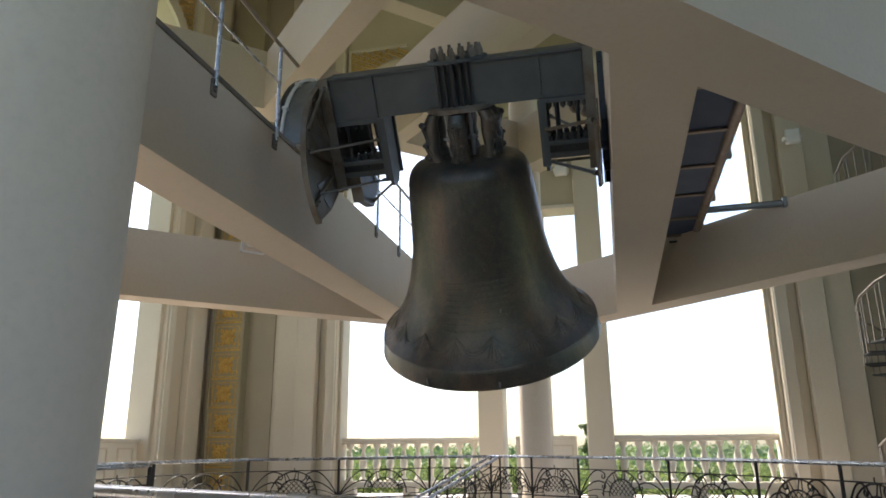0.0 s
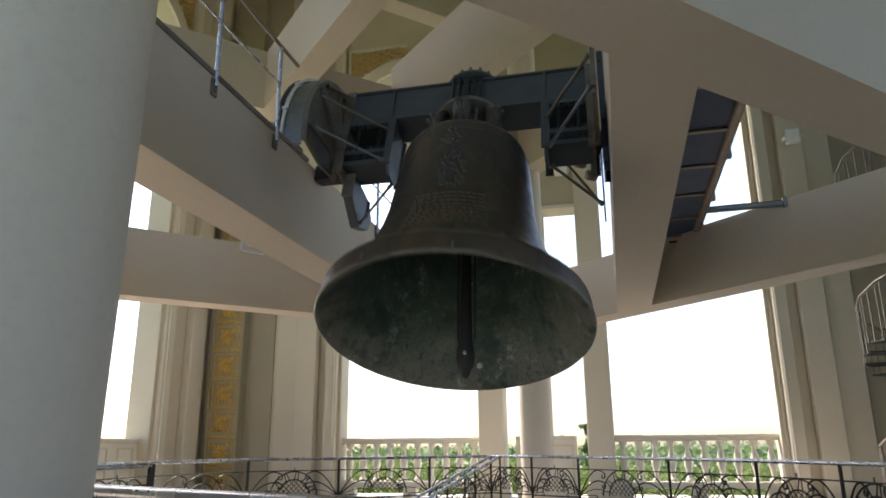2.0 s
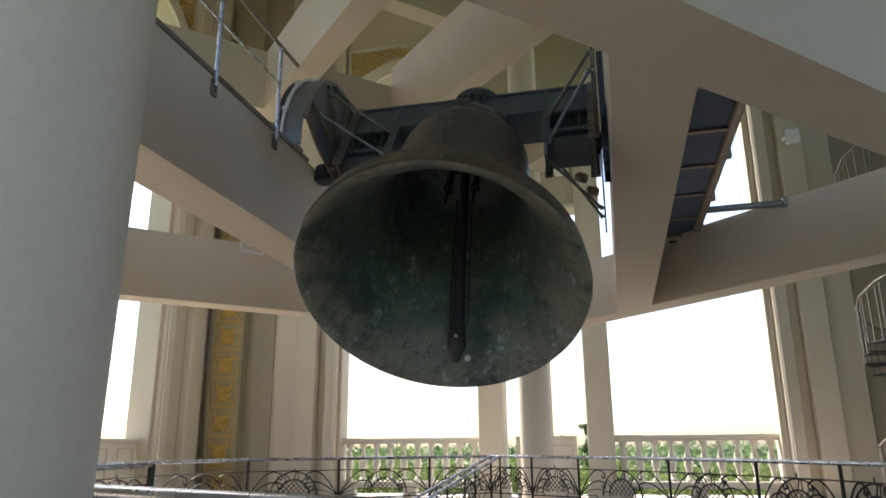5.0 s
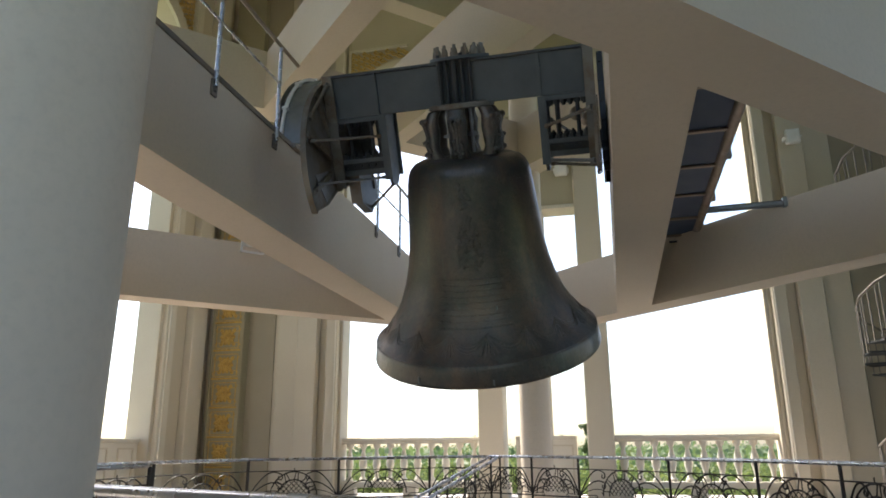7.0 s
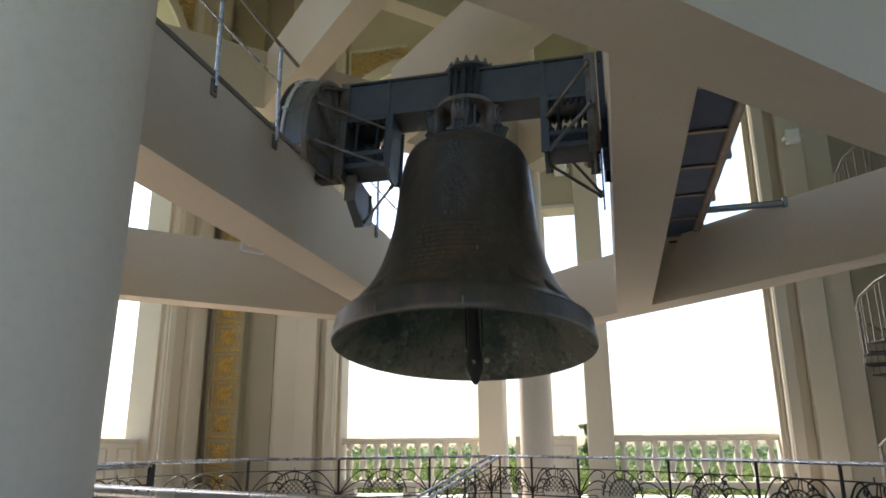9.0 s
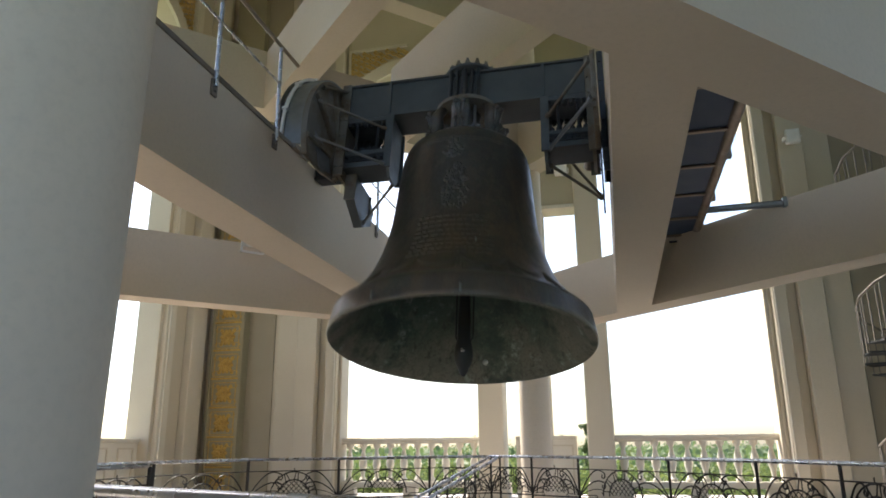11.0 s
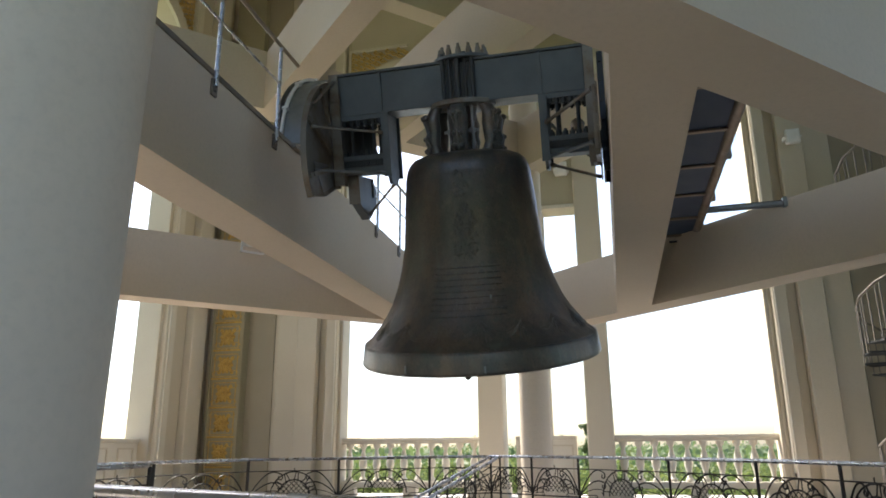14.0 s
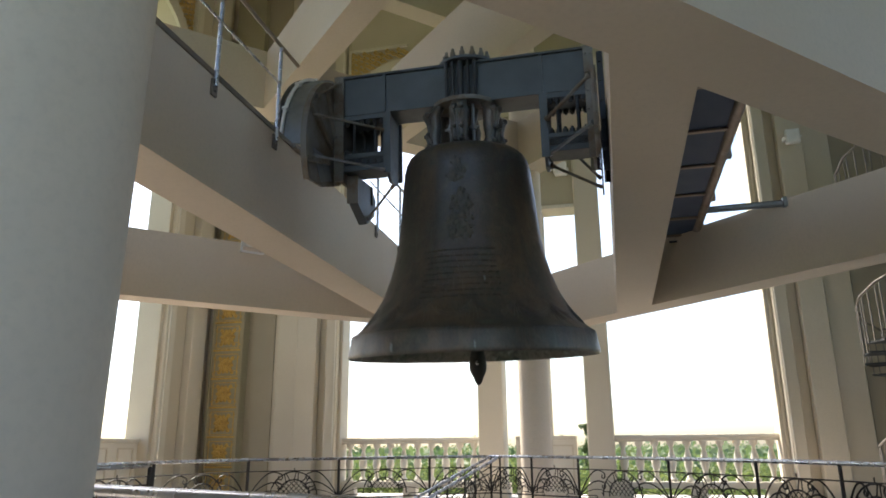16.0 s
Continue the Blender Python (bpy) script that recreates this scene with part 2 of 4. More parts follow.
def slanted_beam(x0, x1, near, far, label):
    """Runs along y; its ends are cut along the ring beams. near, far: y of the end as functions of x."""
    bm = bmesh.new()
    v = [[bm.verts.new((x, fn(x), z)) for z in (Z1, Z1T)] for x, fn in ((x0, near), (x1, near), (x1, far), (x0, far))]
    bm.faces.new([p[0] for p in v])
    bm.faces.new([p[1] for p in v])
    for i in range(4):
        j = (i + 1) % 4
        bm.faces.new((v[i][0], v[j][0], v[j][1], v[i][1]))
    return tagged(mesh_ob("concrete_beam", bm, CONCRETE), label, "beam", "concrete bell frame")


SQ = math.sqrt(2)
slanted_beam(B_OUT, B_IN, lambda x: G_IN * SQ - x, lambda x: A_IN * SQ + x, "cream concrete bell beam with a handrail on top")
slanted_beam(E_IN, E_OUT, lambda x: D_FAR * SQ + x, lambda x: C_IN * SQ - x, "cream concrete bell beam beside a steel catwalk")


def round_column(x, y, r, z0, z1, label, taper=1.0):
    bm = bmesh.new()
    lathe(bm, [(0, z0), (r, z0), (r * taper, z1), (0, z1)], 64)
    ob = mesh_ob("round_column", bm, CONCRETE, True)
    ob.location = (x, y, 0)
    return tagged(ob, label, "column", "frame columns")


def ac(a, c):
    return (S * (a - c), S * (a + c))


for z0, z1 in ((0, Z1), (Z1T, Z2), (Z2T, Z3)):
    round_column(-1.80, 16.33, 0.345, z0, z1, "round cream concrete column under the ring beam corner")
round_column(-2.13, 2.10, 0.365, 0, Z1, "large round painted column beside the iron railing", 1.14)
for a, c in ((0.0, 12.87), (10.22, 2.7)):
    px, py = ac(a, c)
    for z0, z1 in ((0, Z1), (Z1T, Z2)):
        round_column(px, py, 0.40, z0, z1, "round cream concrete column under the ring beam corner")

# ---- outer walls of the belfry ----
XC, YC = -1.87, 8.75
FAR_Y, LEFT_X, RIGHT_X, BACK_Y = 19.0, -11.6, 8.0, -1.6
WALL_T = 0.66
TOP = E0 + 15.0
# stretches across a wall, from its middle line: (start, end, how far proud, material)
SIDE_OPEN = 5.57
PIER_IN, PIER_OUT = 1.06, 1.72
HEAD = E0 + 9.3


def arch_fill(bm, u0, u1, zs, zt, t0, t1, n=16):
    """Wall over a round-headed opening, from the springing zs to zt."""
    uc, r = (u0 + u1) / 2, (u1 - u0) / 2
    cols = []
    for i in range(n + 1):
        u = uc - r * math.cos(math.pi * i / n)
        z = zs + r * math.sin(math.pi * i / n)
        cols.append([[bm.verts.new((u, t, zz)) for zz in (z, zt)] for t in (t0, t1)])
    for i in range(n):
        p, q = cols[i], cols[i + 1]
        bm.faces.new((p[0][0], q[0][0], q[0][1], p[0][1]))
        bm.faces.new((p[1][0], p[1][1], q[1][1], q[1][0]))
        bm.faces.new((p[0][0], p[1][0], q[1][0], q[0][0]))
        bm.faces.new((p[0][1], q[0][1], q[1][1], p[1][1]))


def outer_wall(name, m, lo, hi, detail, orders, label, head, gilt=(2.19, 3.02), shift=0.0):
    """A wall with a narrow middle opening between two piers and two tall arched openings; u runs along it, t outwards."""
    wall = tagged(new(name), label, "wall", kind="structure")
    wall.matrix_world = m
    bm = bmesh.new()
    for sgn in (-1, 1):
        u0, u1 = (lo, -SIDE_OPEN) if sgn < 0 else (SIDE_OPEN, hi)
        box(bm, u0, u1, 0, WALL_T, 0, TOP)
    part("wall_pier_side", bm, PLASTER, wall)
    for sgn in (-1, 1):
        bm = bmesh.new()
        u0, u1 = sorted((sgn * PIER_IN, sgn * PIER_OUT))
        box(bm, u0, u1, 0, 0.8, 0, head, None, 0.03)
        box(bm, u0 - 0.06, u1 + 0.06, -0.06, 0.86, 0, 0.35, None, 0.02)
        part("pier", bm, PLASTER, wall)
        # archivolt and spandrel of the tall opening
        o0, o1 = sorted((sgn * PIER_OUT, sgn * SIDE_OPEN))
        bm = bmesh.new()
        arch_fill(bm, o0, o1, head, TOP, 0.0, WALL_T)
        part("arch_head", bm, PLASTER, wall)
        if detail:
            uc, r = (o0 + o1) / 2, (o1 - o0) / 2
            bm = bmesh.new()
            n = 24
            prev = None
            for i in range(n + 1):
                a = math.pi * i / n
                ring = [bm.verts.new((uc - rr * math.cos(a), tt, head + rr * math.sin(a))) for rr, tt in ((r + 0.0, -0.002), (r + 0.0, -0.10), (r + 0.40, -0.10), (r + 0.44, -0.002))]
                if prev:
                    for k in range(3):
                        bm.faces.new((prev[k], ring[k], ring[k + 1], prev[k + 1]))
                prev = ring
            part("archivolt", bm, PLASTER_PALE, wall, "pale moulded arch band")
            gold_spandrel(wall, uc, r + 0.46, sgn, head, *gilt)
    bm = bmesh.new()
    box(bm, -0.18, 0.18, 0.25, 0.65, 0, E0 + 6.41, None, 0.02)
    part("mullion", bm, PLASTER, wall)
    bm = bmesh.new()
    box(bm, -PIER_IN, PIER_IN, 0.1, 0.7, E0 + 6.5, head)
    box(bm, -PIER_OUT, PIER_OUT, 0, WALL_T, head, TOP)
    part("lintel", bm, PLASTER_OLIVE, wall, "ochre plaster lintel over the narrow opening")
    bm = bmesh.new()
    box(bm, -PIER_IN, PIER_IN, 0.02, 0.78, E0 + 6.42, E0 + 6.52, None, 0.01)
    part("lintel_moulding", bm, PLASTER_PALE, wall)
    # pilaster orders beside the tall openings
    for sgn in (-1, 1):
        for s0, s1, proud, mt in orders:
            u0, u1 = sorted((sgn * s0, sgn * s1))
            u0, u1 = u0 + shift, u1 + shift
            bm = bmesh.new()
            box(bm, u0 + 0.002, u1 - 0.002, -proud, -0.001, 0, TOP - 0.5, None, 0.02)
            part("pilaster", bm, mt, wall)
        if orders is MAIN:
            # plain wall beyond the pilasters, its corner shade put in as taupe
            bm = bmesh.new()
            u0, u1 = sorted((sgn * 7.60, sgn * (8.52 if sgn < 0 else 9.86)))
            box(bm, u0, u1, -0.03, -0.001, 0, TOP - 0.5)
            part("shaded_wall", bm, PLASTER_SHADE_TAUPE, wall, "plaster wall stretch darkened with corner shade")
        bm = bmesh.new()
        u = sgn * (SIDE_OPEN + 0.17) + shift
        box(bm, u - 0.02, u + 0.02, -0.235, -0.203, 0.5, TOP - 0.6, None, 0.01)
        part("bead_moulding", bm, PLASTER_PALE, wall)
    return wall


def gold_spandrel(wall, uc, r, s2, head, wide, tall):
    """Gilded scroll relief in the corner between the arch and its square frame."""
    bm = bmesh.new()
    box(bm, uc + min(s2 * wide, s2 * 0.05), uc + max(s2 * wide, s2 * 0.05), -0.09, -0.003, head + tall - 0.07, head + tall)
    u0, u1 = sorted((uc + s2 * (wide - 0.07), uc + s2 * wide))
    box(bm, u0, u1, -0.09, -0.003, head + 0.9, head + tall - 0.07)
    part("spandrel_frame", bm, PLASTER_PALE, wall)
    bm = bmesh.new()
    step = 0.185
    for iu in range(13):
        for iz in range(14):
            u = 0.06 + iu * step
            z = 0.72 + iz * step + (0.09 if iu % 2 else 0.0)
            if u * u + z * z > (r + 0.06) ** 2 and u < wide - 0.14 and z < tall - 0.13:
                # a leaning leaf with a curled tip
                pts = []
                for k in range(11):
                    a = -1.9 + k * 0.52
                    rr = 0.11 * (1 - k / 15)
                    pts.append((uc + s2 * (u + rr * math.cos(a) + 0.012 * k), -0.05, head + z + rr * math.sin(a) * 0.8))
                sweep(bm, pts, 0.030, 5)
                sweep(bm, [(uc + s2 * (u - 0.10), -0.035, head + z - 0.09), (uc + s2 * u, -0.06, head + z - 0.02), (uc + s2 * (u + 0.11), -0.035, head + z + 0.10)], 0.024, 5)
    part("gilded_scrollwork", bm, GOLD, wall, "gilded scroll relief", True)


SIDE_Y = 10.98
FARM = Matrix.Translation((XC, FAR_Y, 0))
LEFTM = Matrix.Translation((LEFT_X, SIDE_Y, 0)) @ pose(0, 0, 0, 0, 0, 90)
RIGHTM = Matrix.Translation((RIGHT_X, SIDE_Y, 0)) @ pose(0, 0, 0, 0, 0, -90)
BACKM = Matrix.Translation((XC, BACK_Y, 0)) @ pose(0, 0, 0, 0, 0, 180)
MAIN = ((5.58, 5.68, 0.03, PLASTER), (5.68, 6.02, 0.20, PLASTER), (6.02, 6.26, 0.03, PLASTER), (6.26, 6.85, 0.32, PLASTER), (6.85, 7.50, 0.16, PLASTER))
SIDE = ((5.57, 5.72, 0.02, PLASTER), (5.72, 6.16, 0.12, PLASTER_PALE), (6.16, 6.76, 0.03, PLASTER), (6.78, 7.48, 0.24, PLASTER_PALE))
WLAB = "cream plastered belfry wall with tall arched openings"
FAR_HI, FAR_LO = FAR_Y + WALL_T - SIDE_Y, SIDE_Y - BACK_Y + WALL_T
w_far = outer_wall("wall_north", FARM, LEFT_X - XC, RIGHT_X - XC, True, MAIN, WLAB, HEAD, (1.92, 2.82), 0.06)
w_left = outer_wall("wall_west", LEFTM, -FAR_LO, FAR_HI, True, SIDE, WLAB, HEAD + 1.2)
w_right = outer_wall("wall_east", RIGHTM, -FAR_HI, FAR_LO, False, SIDE, WLAB, HEAD + 1.2)
w_back = outer_wall("wall_south", BACKM, XC - RIGHT_X, XC - LEFT_X, False, MAIN, WLAB, HEAD)

bm = bmesh.new()
box(bm, LEFT_X - WALL_T, RIGHT_X + WALL_T, BACK_Y - WALL_T, FAR_Y + WALL_T, TOP, TOP + 0.4)
tagged(mesh_ob("ceiling", bm, PLASTER_OLIVE), "dark ochre plaster ceiling of the belfry", "ceiling", kind="structure")

# ---- floor with the stair well inside the railing ----
RAIL = [(-6.6, 6.2), (-6.8, 8.3), (-6.70, 9.77), (-6.05, 11.41), (-4.81, 12.34), (-3.43, 13.31), (-2.41, 13.97), (-1.58, 13.42), (-0.73, 12.88), (0.66, 11.62), (1.67, 10.37), (2.37, 9.26), (2.75, 8.3), (3.0, 6.6), (2.7, 4.6), (1.2, 3.2), (-1.5, 3.0), (-4.6, 3.4)]


def make_floor():
    bm = bmesh.new()
    x0, x1, y0, y1 = LEFT_X - WALL_T - 1.2, RIGHT_X + WALL_T + 1.2, BACK_Y - WALL_T - 1.2, FAR_Y + WALL_T + 1.2
    cx, cy = -1.9, 8.8
    ring = []
    pts = sorted([(Vector((p[0], p[1])) - Vector((cx, cy))) * 0.97 for p in RAIL] , key=lambda v: math.atan2(v.y, v.x))
    corners = [Vector((x - cx, y - cy)) for x in (x0, x1) for y in (y0, y1)]
    extra = []
    for cn in corners:
        ang = math.atan2(cn.y, cn.x)
        extra.append((ang, cn))
    items = [(math.atan2(v.y, v.x), v, None) for v in pts]
    for ang, cn in extra:
        best = min(pts, key=lambda v: abs(math.atan2(v.y, v.x) - ang))
        items.append((ang, cn.normalized() * best.length, cn))
    items.sort(key=lambda it: it[0])
    for ang, v, cn in items:
        if cn is None:
            d = v.normalized()
            ks = []
            if d.x > 1e-6: ks.append((x1 - cx) / d.x)
            if d.x < -1e-6: ks.append((x0 - cx) / d.x)
            if d.y > 1e-6: ks.append((y1 - cy) / d.y)
            if d.y < -1e-6: ks.append((y0 - cy) / d.y)
            cn = d * min(ks)
        ring.append([bm.verts.new((cx + w.x, cy + w.y, z)) for w, z in ((v, 0), (cn, 0), (cn, -0.4), (v, -0.4))])
    for i in range(len(ring)):
        p, q = ring[i], ring[(i + 1) % len(ring)]
        for k in range(4):
            bm.faces.new((p[k], q[k], q[(k + 1) % 4], p[(k + 1) % 4]))
    return tagged(mesh_ob("floor", bm, FLOOR), "pinkish stone floor round the open stair well", "floor", kind="structure")


make_floor()
bm = bmesh.new()
box(bm, LEFT_X, RIGHT_X, BACK_Y, FAR_Y, -4.4, -4.0)
tagged(mesh_ob("floor_below", bm, FLOOR), "stone floor of the storey under the stair well", "floor", kind="structure")
bm = bmesh.new()
for x in (LEFT_X - WALL_T - 1.2, RIGHT_X + WALL_T + 0.8):
    box(bm, x, x + 0.4, BACK_Y - WALL_T - 1.2, FAR_Y + WALL_T + 1.2, -14, -0.41)
for y in (BACK_Y - WALL_T - 1.2, FAR_Y + WALL_T + 0.8):
    box(bm, LEFT_X - WALL_T - 0.8, RIGHT_X + WALL_T + 0.8, y, y + 0.4, -14, -0.41)
tagged(mesh_ob("wall_tower_shaft", bm, PLASTER), "cream plastered tower shaft under the belfry", "wall", kind="structure")

# ---- the bell, its yoke and drive: one swinging thing ----
AXLE = (-1.515, 7.652, E0 + 3.3227)
LIP = -2.363
RL = 1.3756
bell = empty("church_bell", pose(*AXLE), "huge dark bronze church bell swinging from a grey steel yoke", "bell")


def bell_body():
    outer = [(0.0, -0.01), (0.34, -0.013), (0.52, -0.028), (0.615, -0.065), (0.672, -0.12), (0.705, -0.19), (0.722, -0.27), (0.732, -0.35), (0.743, -0.44),
             (0.755, -0.55), (0.775, -0.80), (0.80, -1.05), (0.845, -1.28), (0.90, -1.48), (0.985, -1.70), (1.075, -1.85), (1.16, -1.97), (1.245, -2.06), (1.30, -2.105), (1.322, -2.123), (1.337, -2.14), (1.345, -2.16),
             (1.358, -2.24), (RL - 0.004, -2.32), (RL, LIP + 0.018), (RL - 0.012, LIP)]
    inner = [(1.31, LIP + 0.012), (1.20, -2.20), (1.075, -2.035), (1.035, -1.95), (0.965, -1.80), (0.895, -1.65), (0.80, -1.40), (0.725, -1.05), (0.675, -0.6), (0.635, -0.38), (0.58, -0.26), (0.48, -0.19), (0.30, -0.16), (0.0, -0.15)]
    bm = bmesh.new()
    lathe(bm, outer, 96, mat=0)
    lathe(bm, [outer[-1], inner[0]], 96, mat=1)
    lathe(bm, inner, 96, mat=1)
    bmesh.ops.remove_doubles(bm, verts=bm.verts, dist=1e-4)
    return part("bell_body", bm, [BRONZE, BRONZE_IN], bell, "aged dark bronze bell with green patina inside", True)


body = bell_body()


def rad_at(z):
    prof = [(0.672, -0.12), (0.722, -0.27), (0.755, -0.55), (0.775, -0.80), (0.80, -1.05), (0.845, -1.28), (0.90, -1.48), (0.985, -1.70), (1.075, -1.85), (1.16, -1.97), (1.245, -2.06), (1.30, -2.105), (1.335, -2.13), (1.358, -2.24), (1.372, -2.32)]
    for (r0, z0), (r1, z1) in zip(prof, prof[1:]):
        if z <= z0 and z >= z1:
            return r0 + (r1 - r0) * (z0 - z) / (z0 - z1)
    return prof[0][0]


def on_bell(ang, z, lift=0.0):
    r = rad_at(z) + lift
    return (r * math.sin(ang), -r * math.cos(ang), z)


for zz, rb in ((-0.27, 0.003), (-0.30, 0.003), (-0.17, 0.003), (-2.128, 0.006)):
    bm = bmesh.new()
    sweep(bm, [on_bell(2 * math.pi * k / 72, zz, 0.0) for k in range(73)], rb, 6)
    part("moulding_ring", bm, BRONZE, body, "", True)
# festoon relief round the sound bow
bm = bmesh.new()
N_F = 16
for i in range(N_F):
    a0 = 2 * math.pi * (i + 0.5) / N_F
    da = 2 * math.pi / N_F
    for dz, rr in ((0.0, 0.011), (0.028, 0.013), (0.055, 0.010)):
        sweep(bm, [on_bell(a0 + da * k / 10, -1.855 - dz * (0.3 + 0.7 * math.sin(math.pi * k / 10)) - 0.115 * math.sin(math.pi * k / 10), -0.007) for k in range(11)], rr, 6)
    # a fan of ribbons under each knot
    for q in (-0.075, -0.038, 0.0, 0.038, 0.075):
        sweep(bm, [on_bell(a0 + q * k / 4, -1.86 - 0.05 * k * (1 - 0.9 * abs(q)), -0.006) for k in range(5)], 0.0095, 5)
part("festoon_relief", bm, BRONZE, body, "cast garland relief", True)
# coat of arms and figure relief on the waist, and lines of worn lettering as bars
def relief(name, a_mid, z_mid, wide, tall, count, seed, label):
    """A patch of cast lumps in a rough oval."""
    rr = random.Random(seed)
    bm = bmesh.new()
    for _ in range(count):
        t, q = rr.uniform(0, 6.283), math.sqrt(rr.random())
        z = z_mid + tall * q * math.sin(t)
        a = a_mid + wide * q * math.cos(t) * (1 - 0.35 * (z - z_mid) / tall)
        p = Vector(on_bell(a, z, -0.004))
        out = Vector((p.x, p.y, 0)).normalized()
        m = Matrix.Translation(p) @ out.to_track_quat("Z", "Y").to_matrix().to_4x4() @ Matrix.Diagonal((rr.uniform(0.6, 1.6), rr.uniform(0.6, 1.8), 0.55, 1))
        bmesh.ops.create_icosphere(bm, subdivisions=1, radius=rr.uniform(0.014, 0.028), matrix=m)
    part(name, bm, BRONZE, body, label, True)


for turn in (0.02, math.pi):
    relief("arms_relief", turn, -0.41, 0.12, 0.13, 60, 5, "cast coat of arms relief")
    relief("figure_relief", turn + 0.06, -0.92, 0.17, 0.30, 150, 6, "cast relief figure on the waist")
rnd = random.Random(3)
for row in range(9):
    zz = -1.30 - 0.062 * row
    for a_mid in (0.08, math.pi):
        a = a_mid - 0.42
        while a < a_mid + 0.40:
            bm = bmesh.new()
            w = rnd.uniform(0.03, 0.09)
            p, q = on_bell(a, zz, -0.004), on_bell(min(a + w, a_mid + 0.42), zz, -0.004)
            tube(bm, p, q, 0.016, None, 5)
            a += w + 0.022
            part("inscription_bar", bm, BRONZE, body)
# worn bright bolts on the lip
for a, zz, tall in ((0.33, -1.62, 0.022), (-0.42, -2.29, 0.04), (0.20, -2.30, 0.032), (2.6, -2.29, 0.03)):
    bm = bmesh.new()
    p = on_bell(a, zz, 0.0)
    sweep(bm, [(p[0] * 1.002, p[1] * 1.002, p[2] + tall), (p[0] * 1.004, p[1] * 1.004, p[2]), (p[0] * 1.002, p[1] * 1.002, p[2] - tall)], 0.010, 8)
    part("worn_streak", bm, STEEL_LIGHT, body, "worn pale metal streak")

# crown: six cast loops under a round cap plate
def crown_loop(ang):
    bm = bmesh.new()
    m = Matrix.Rotation(ang, 4, "Z")
    prof = [(0.34, -0.06, 0.20), (0.375, 0.02, 0.17), (0.385, 0.08, 0.135), (0.395, 0.16, 0.165), (0.375, 0.23, 0.15), (0.38, 0.30, 0.165), (0.395, 0.37, 0.175), (0.38, 0.43, 0.15), (0.33, 0.51, 0.14)]
    prev = None
    for rr, z, w in prof:
        ring = [bm.verts.new(m @ Vector((rr + dx * w * 0.50, dy * w * 0.66, z))) for dx, dy in ((math.cos(t), math.sin(t)) for t in (2 * math.pi * k / 12 for k in range(12)))]
        if prev:
            for k in range(12):
                bm.faces.new((prev[k], prev[(k + 1) % 12], ring[(k + 1) % 12], ring[k]))
        prev = ring
    # cast foliage: ridges down the front and a curled leaf at the top
    for dy in (-0.055, 0.0, 0.055):
        sweep(bm, [m @ Vector((rr + w * 0.50 * math.sqrt(max(0.1, 1 - (dy / (w * 0.66)) ** 2)), dy * (0.7 + 0.3 * math.sin(z * 19)), z)) for rr, z, w in prof[:-1]], 0.017, 6)
    for z, rr, rb in ((0.405, 0.475, 0.042), (0.03, 0.46, 0.04), (0.17, 0.475, 0.03)):
        for dy in (-0.04, 0.04):
            bmesh.ops.create_icosphere(bm, subdivisions=1, radius=rb, matrix=m @ Matrix.Translation((rr, dy, z)))
    part("crown_loop", bm, BRONZE, bell, "cast bronze crown loop", True)


for k in range(6):
    crown_loop(radians(-90 + 60 * k))
for dx in (-0.13, 0.13):
    bm = bmesh.new()
    tube(bm, (dx, -0.21, 0.02), (dx, -0.21, 0.51), 0.020, None, 8)
    tube(bm, (dx, -0.21, 0.20), (dx, -0.21, 0.25), 0.042, None, 6)
    tube(bm, (dx - 0.07, -0.21, 0.225), (dx + 0.07, -0.21, 0.225), 0.018, None, 6)
    part("crown_bolt", bm, STEEL_LIGHT, bell, "pale steel bolt between the crown loops")
bm = bmesh.new()
lathe(bm, [(0, 0.515), (0.36, 0.515), (0.38, 0.525), (0.38, 0.57), (0.36, 0.58), (0, 0.58)], 48)
part("crown_plate", bm, STEEL_RUSTY, bell, "round dull steel crown plate", True)
bm = bmesh.new()
lathe(bm, [(0, -0.03), (0.15, -0.03), (0.10, 0.25), (0.16, 0.515), (0, 0.515)], 24)
part("crown_core", bm, BRONZE, bell, "", True)

# yoke beam: a box girder set back from the bell's middle line, with stiffeners
Z_B0, Z_B1 = 0.55, 1.02
Y_F, Y_R = -0.135, 0.305
bm = bmesh.new()
box(bm, -1.46, 1.40, Y_F, Y_R, Z_B0, Z_B1, None, 0.006)
part("yoke_beam", bm, STEEL_PAINT, bell, "grey painted steel box girder")
bm = bmesh.new()
box(bm, -1.47, 1.41, Y_F - 0.03, Y_R + 0.03, Z_B1 + 0.001, Z_B1 + 0.03, None, 0.004)
part("top_flange", bm, STEEL_PAINT, bell)
for x in (-0.94, 0.92):
    for y0, y1 in ((Y_F - 0.028, Y_F - 0.001), (Y_R + 0.001, Y_R + 0.028)):
        bm = bmesh.new()
        box(bm, x - 0.016, x + 0.016, y0, y1, Z_B0 + 0.002, Z_B1)
        part("stiffener", bm, STEEL_PAINT, bell)
for y in (Y_F - 0.05, Y_R + 0.04):
    for dx, rr, zt in ((-0.17, 0.022, 1.12), (-0.095, 0.022, 1.12), (-0.005, 0.036, 1.06), (0.085, 0.022, 1.12), (0.165, 0.022, 1.12)):
        bm = bmesh.new()
        tube(bm, (dx, y, 0.55), (dx, y, zt), rr, None, 10)
        part("tie_rod", bm, STEEL_DARK, bell, "dark steel tie rod", True)
bm = bmesh.new()
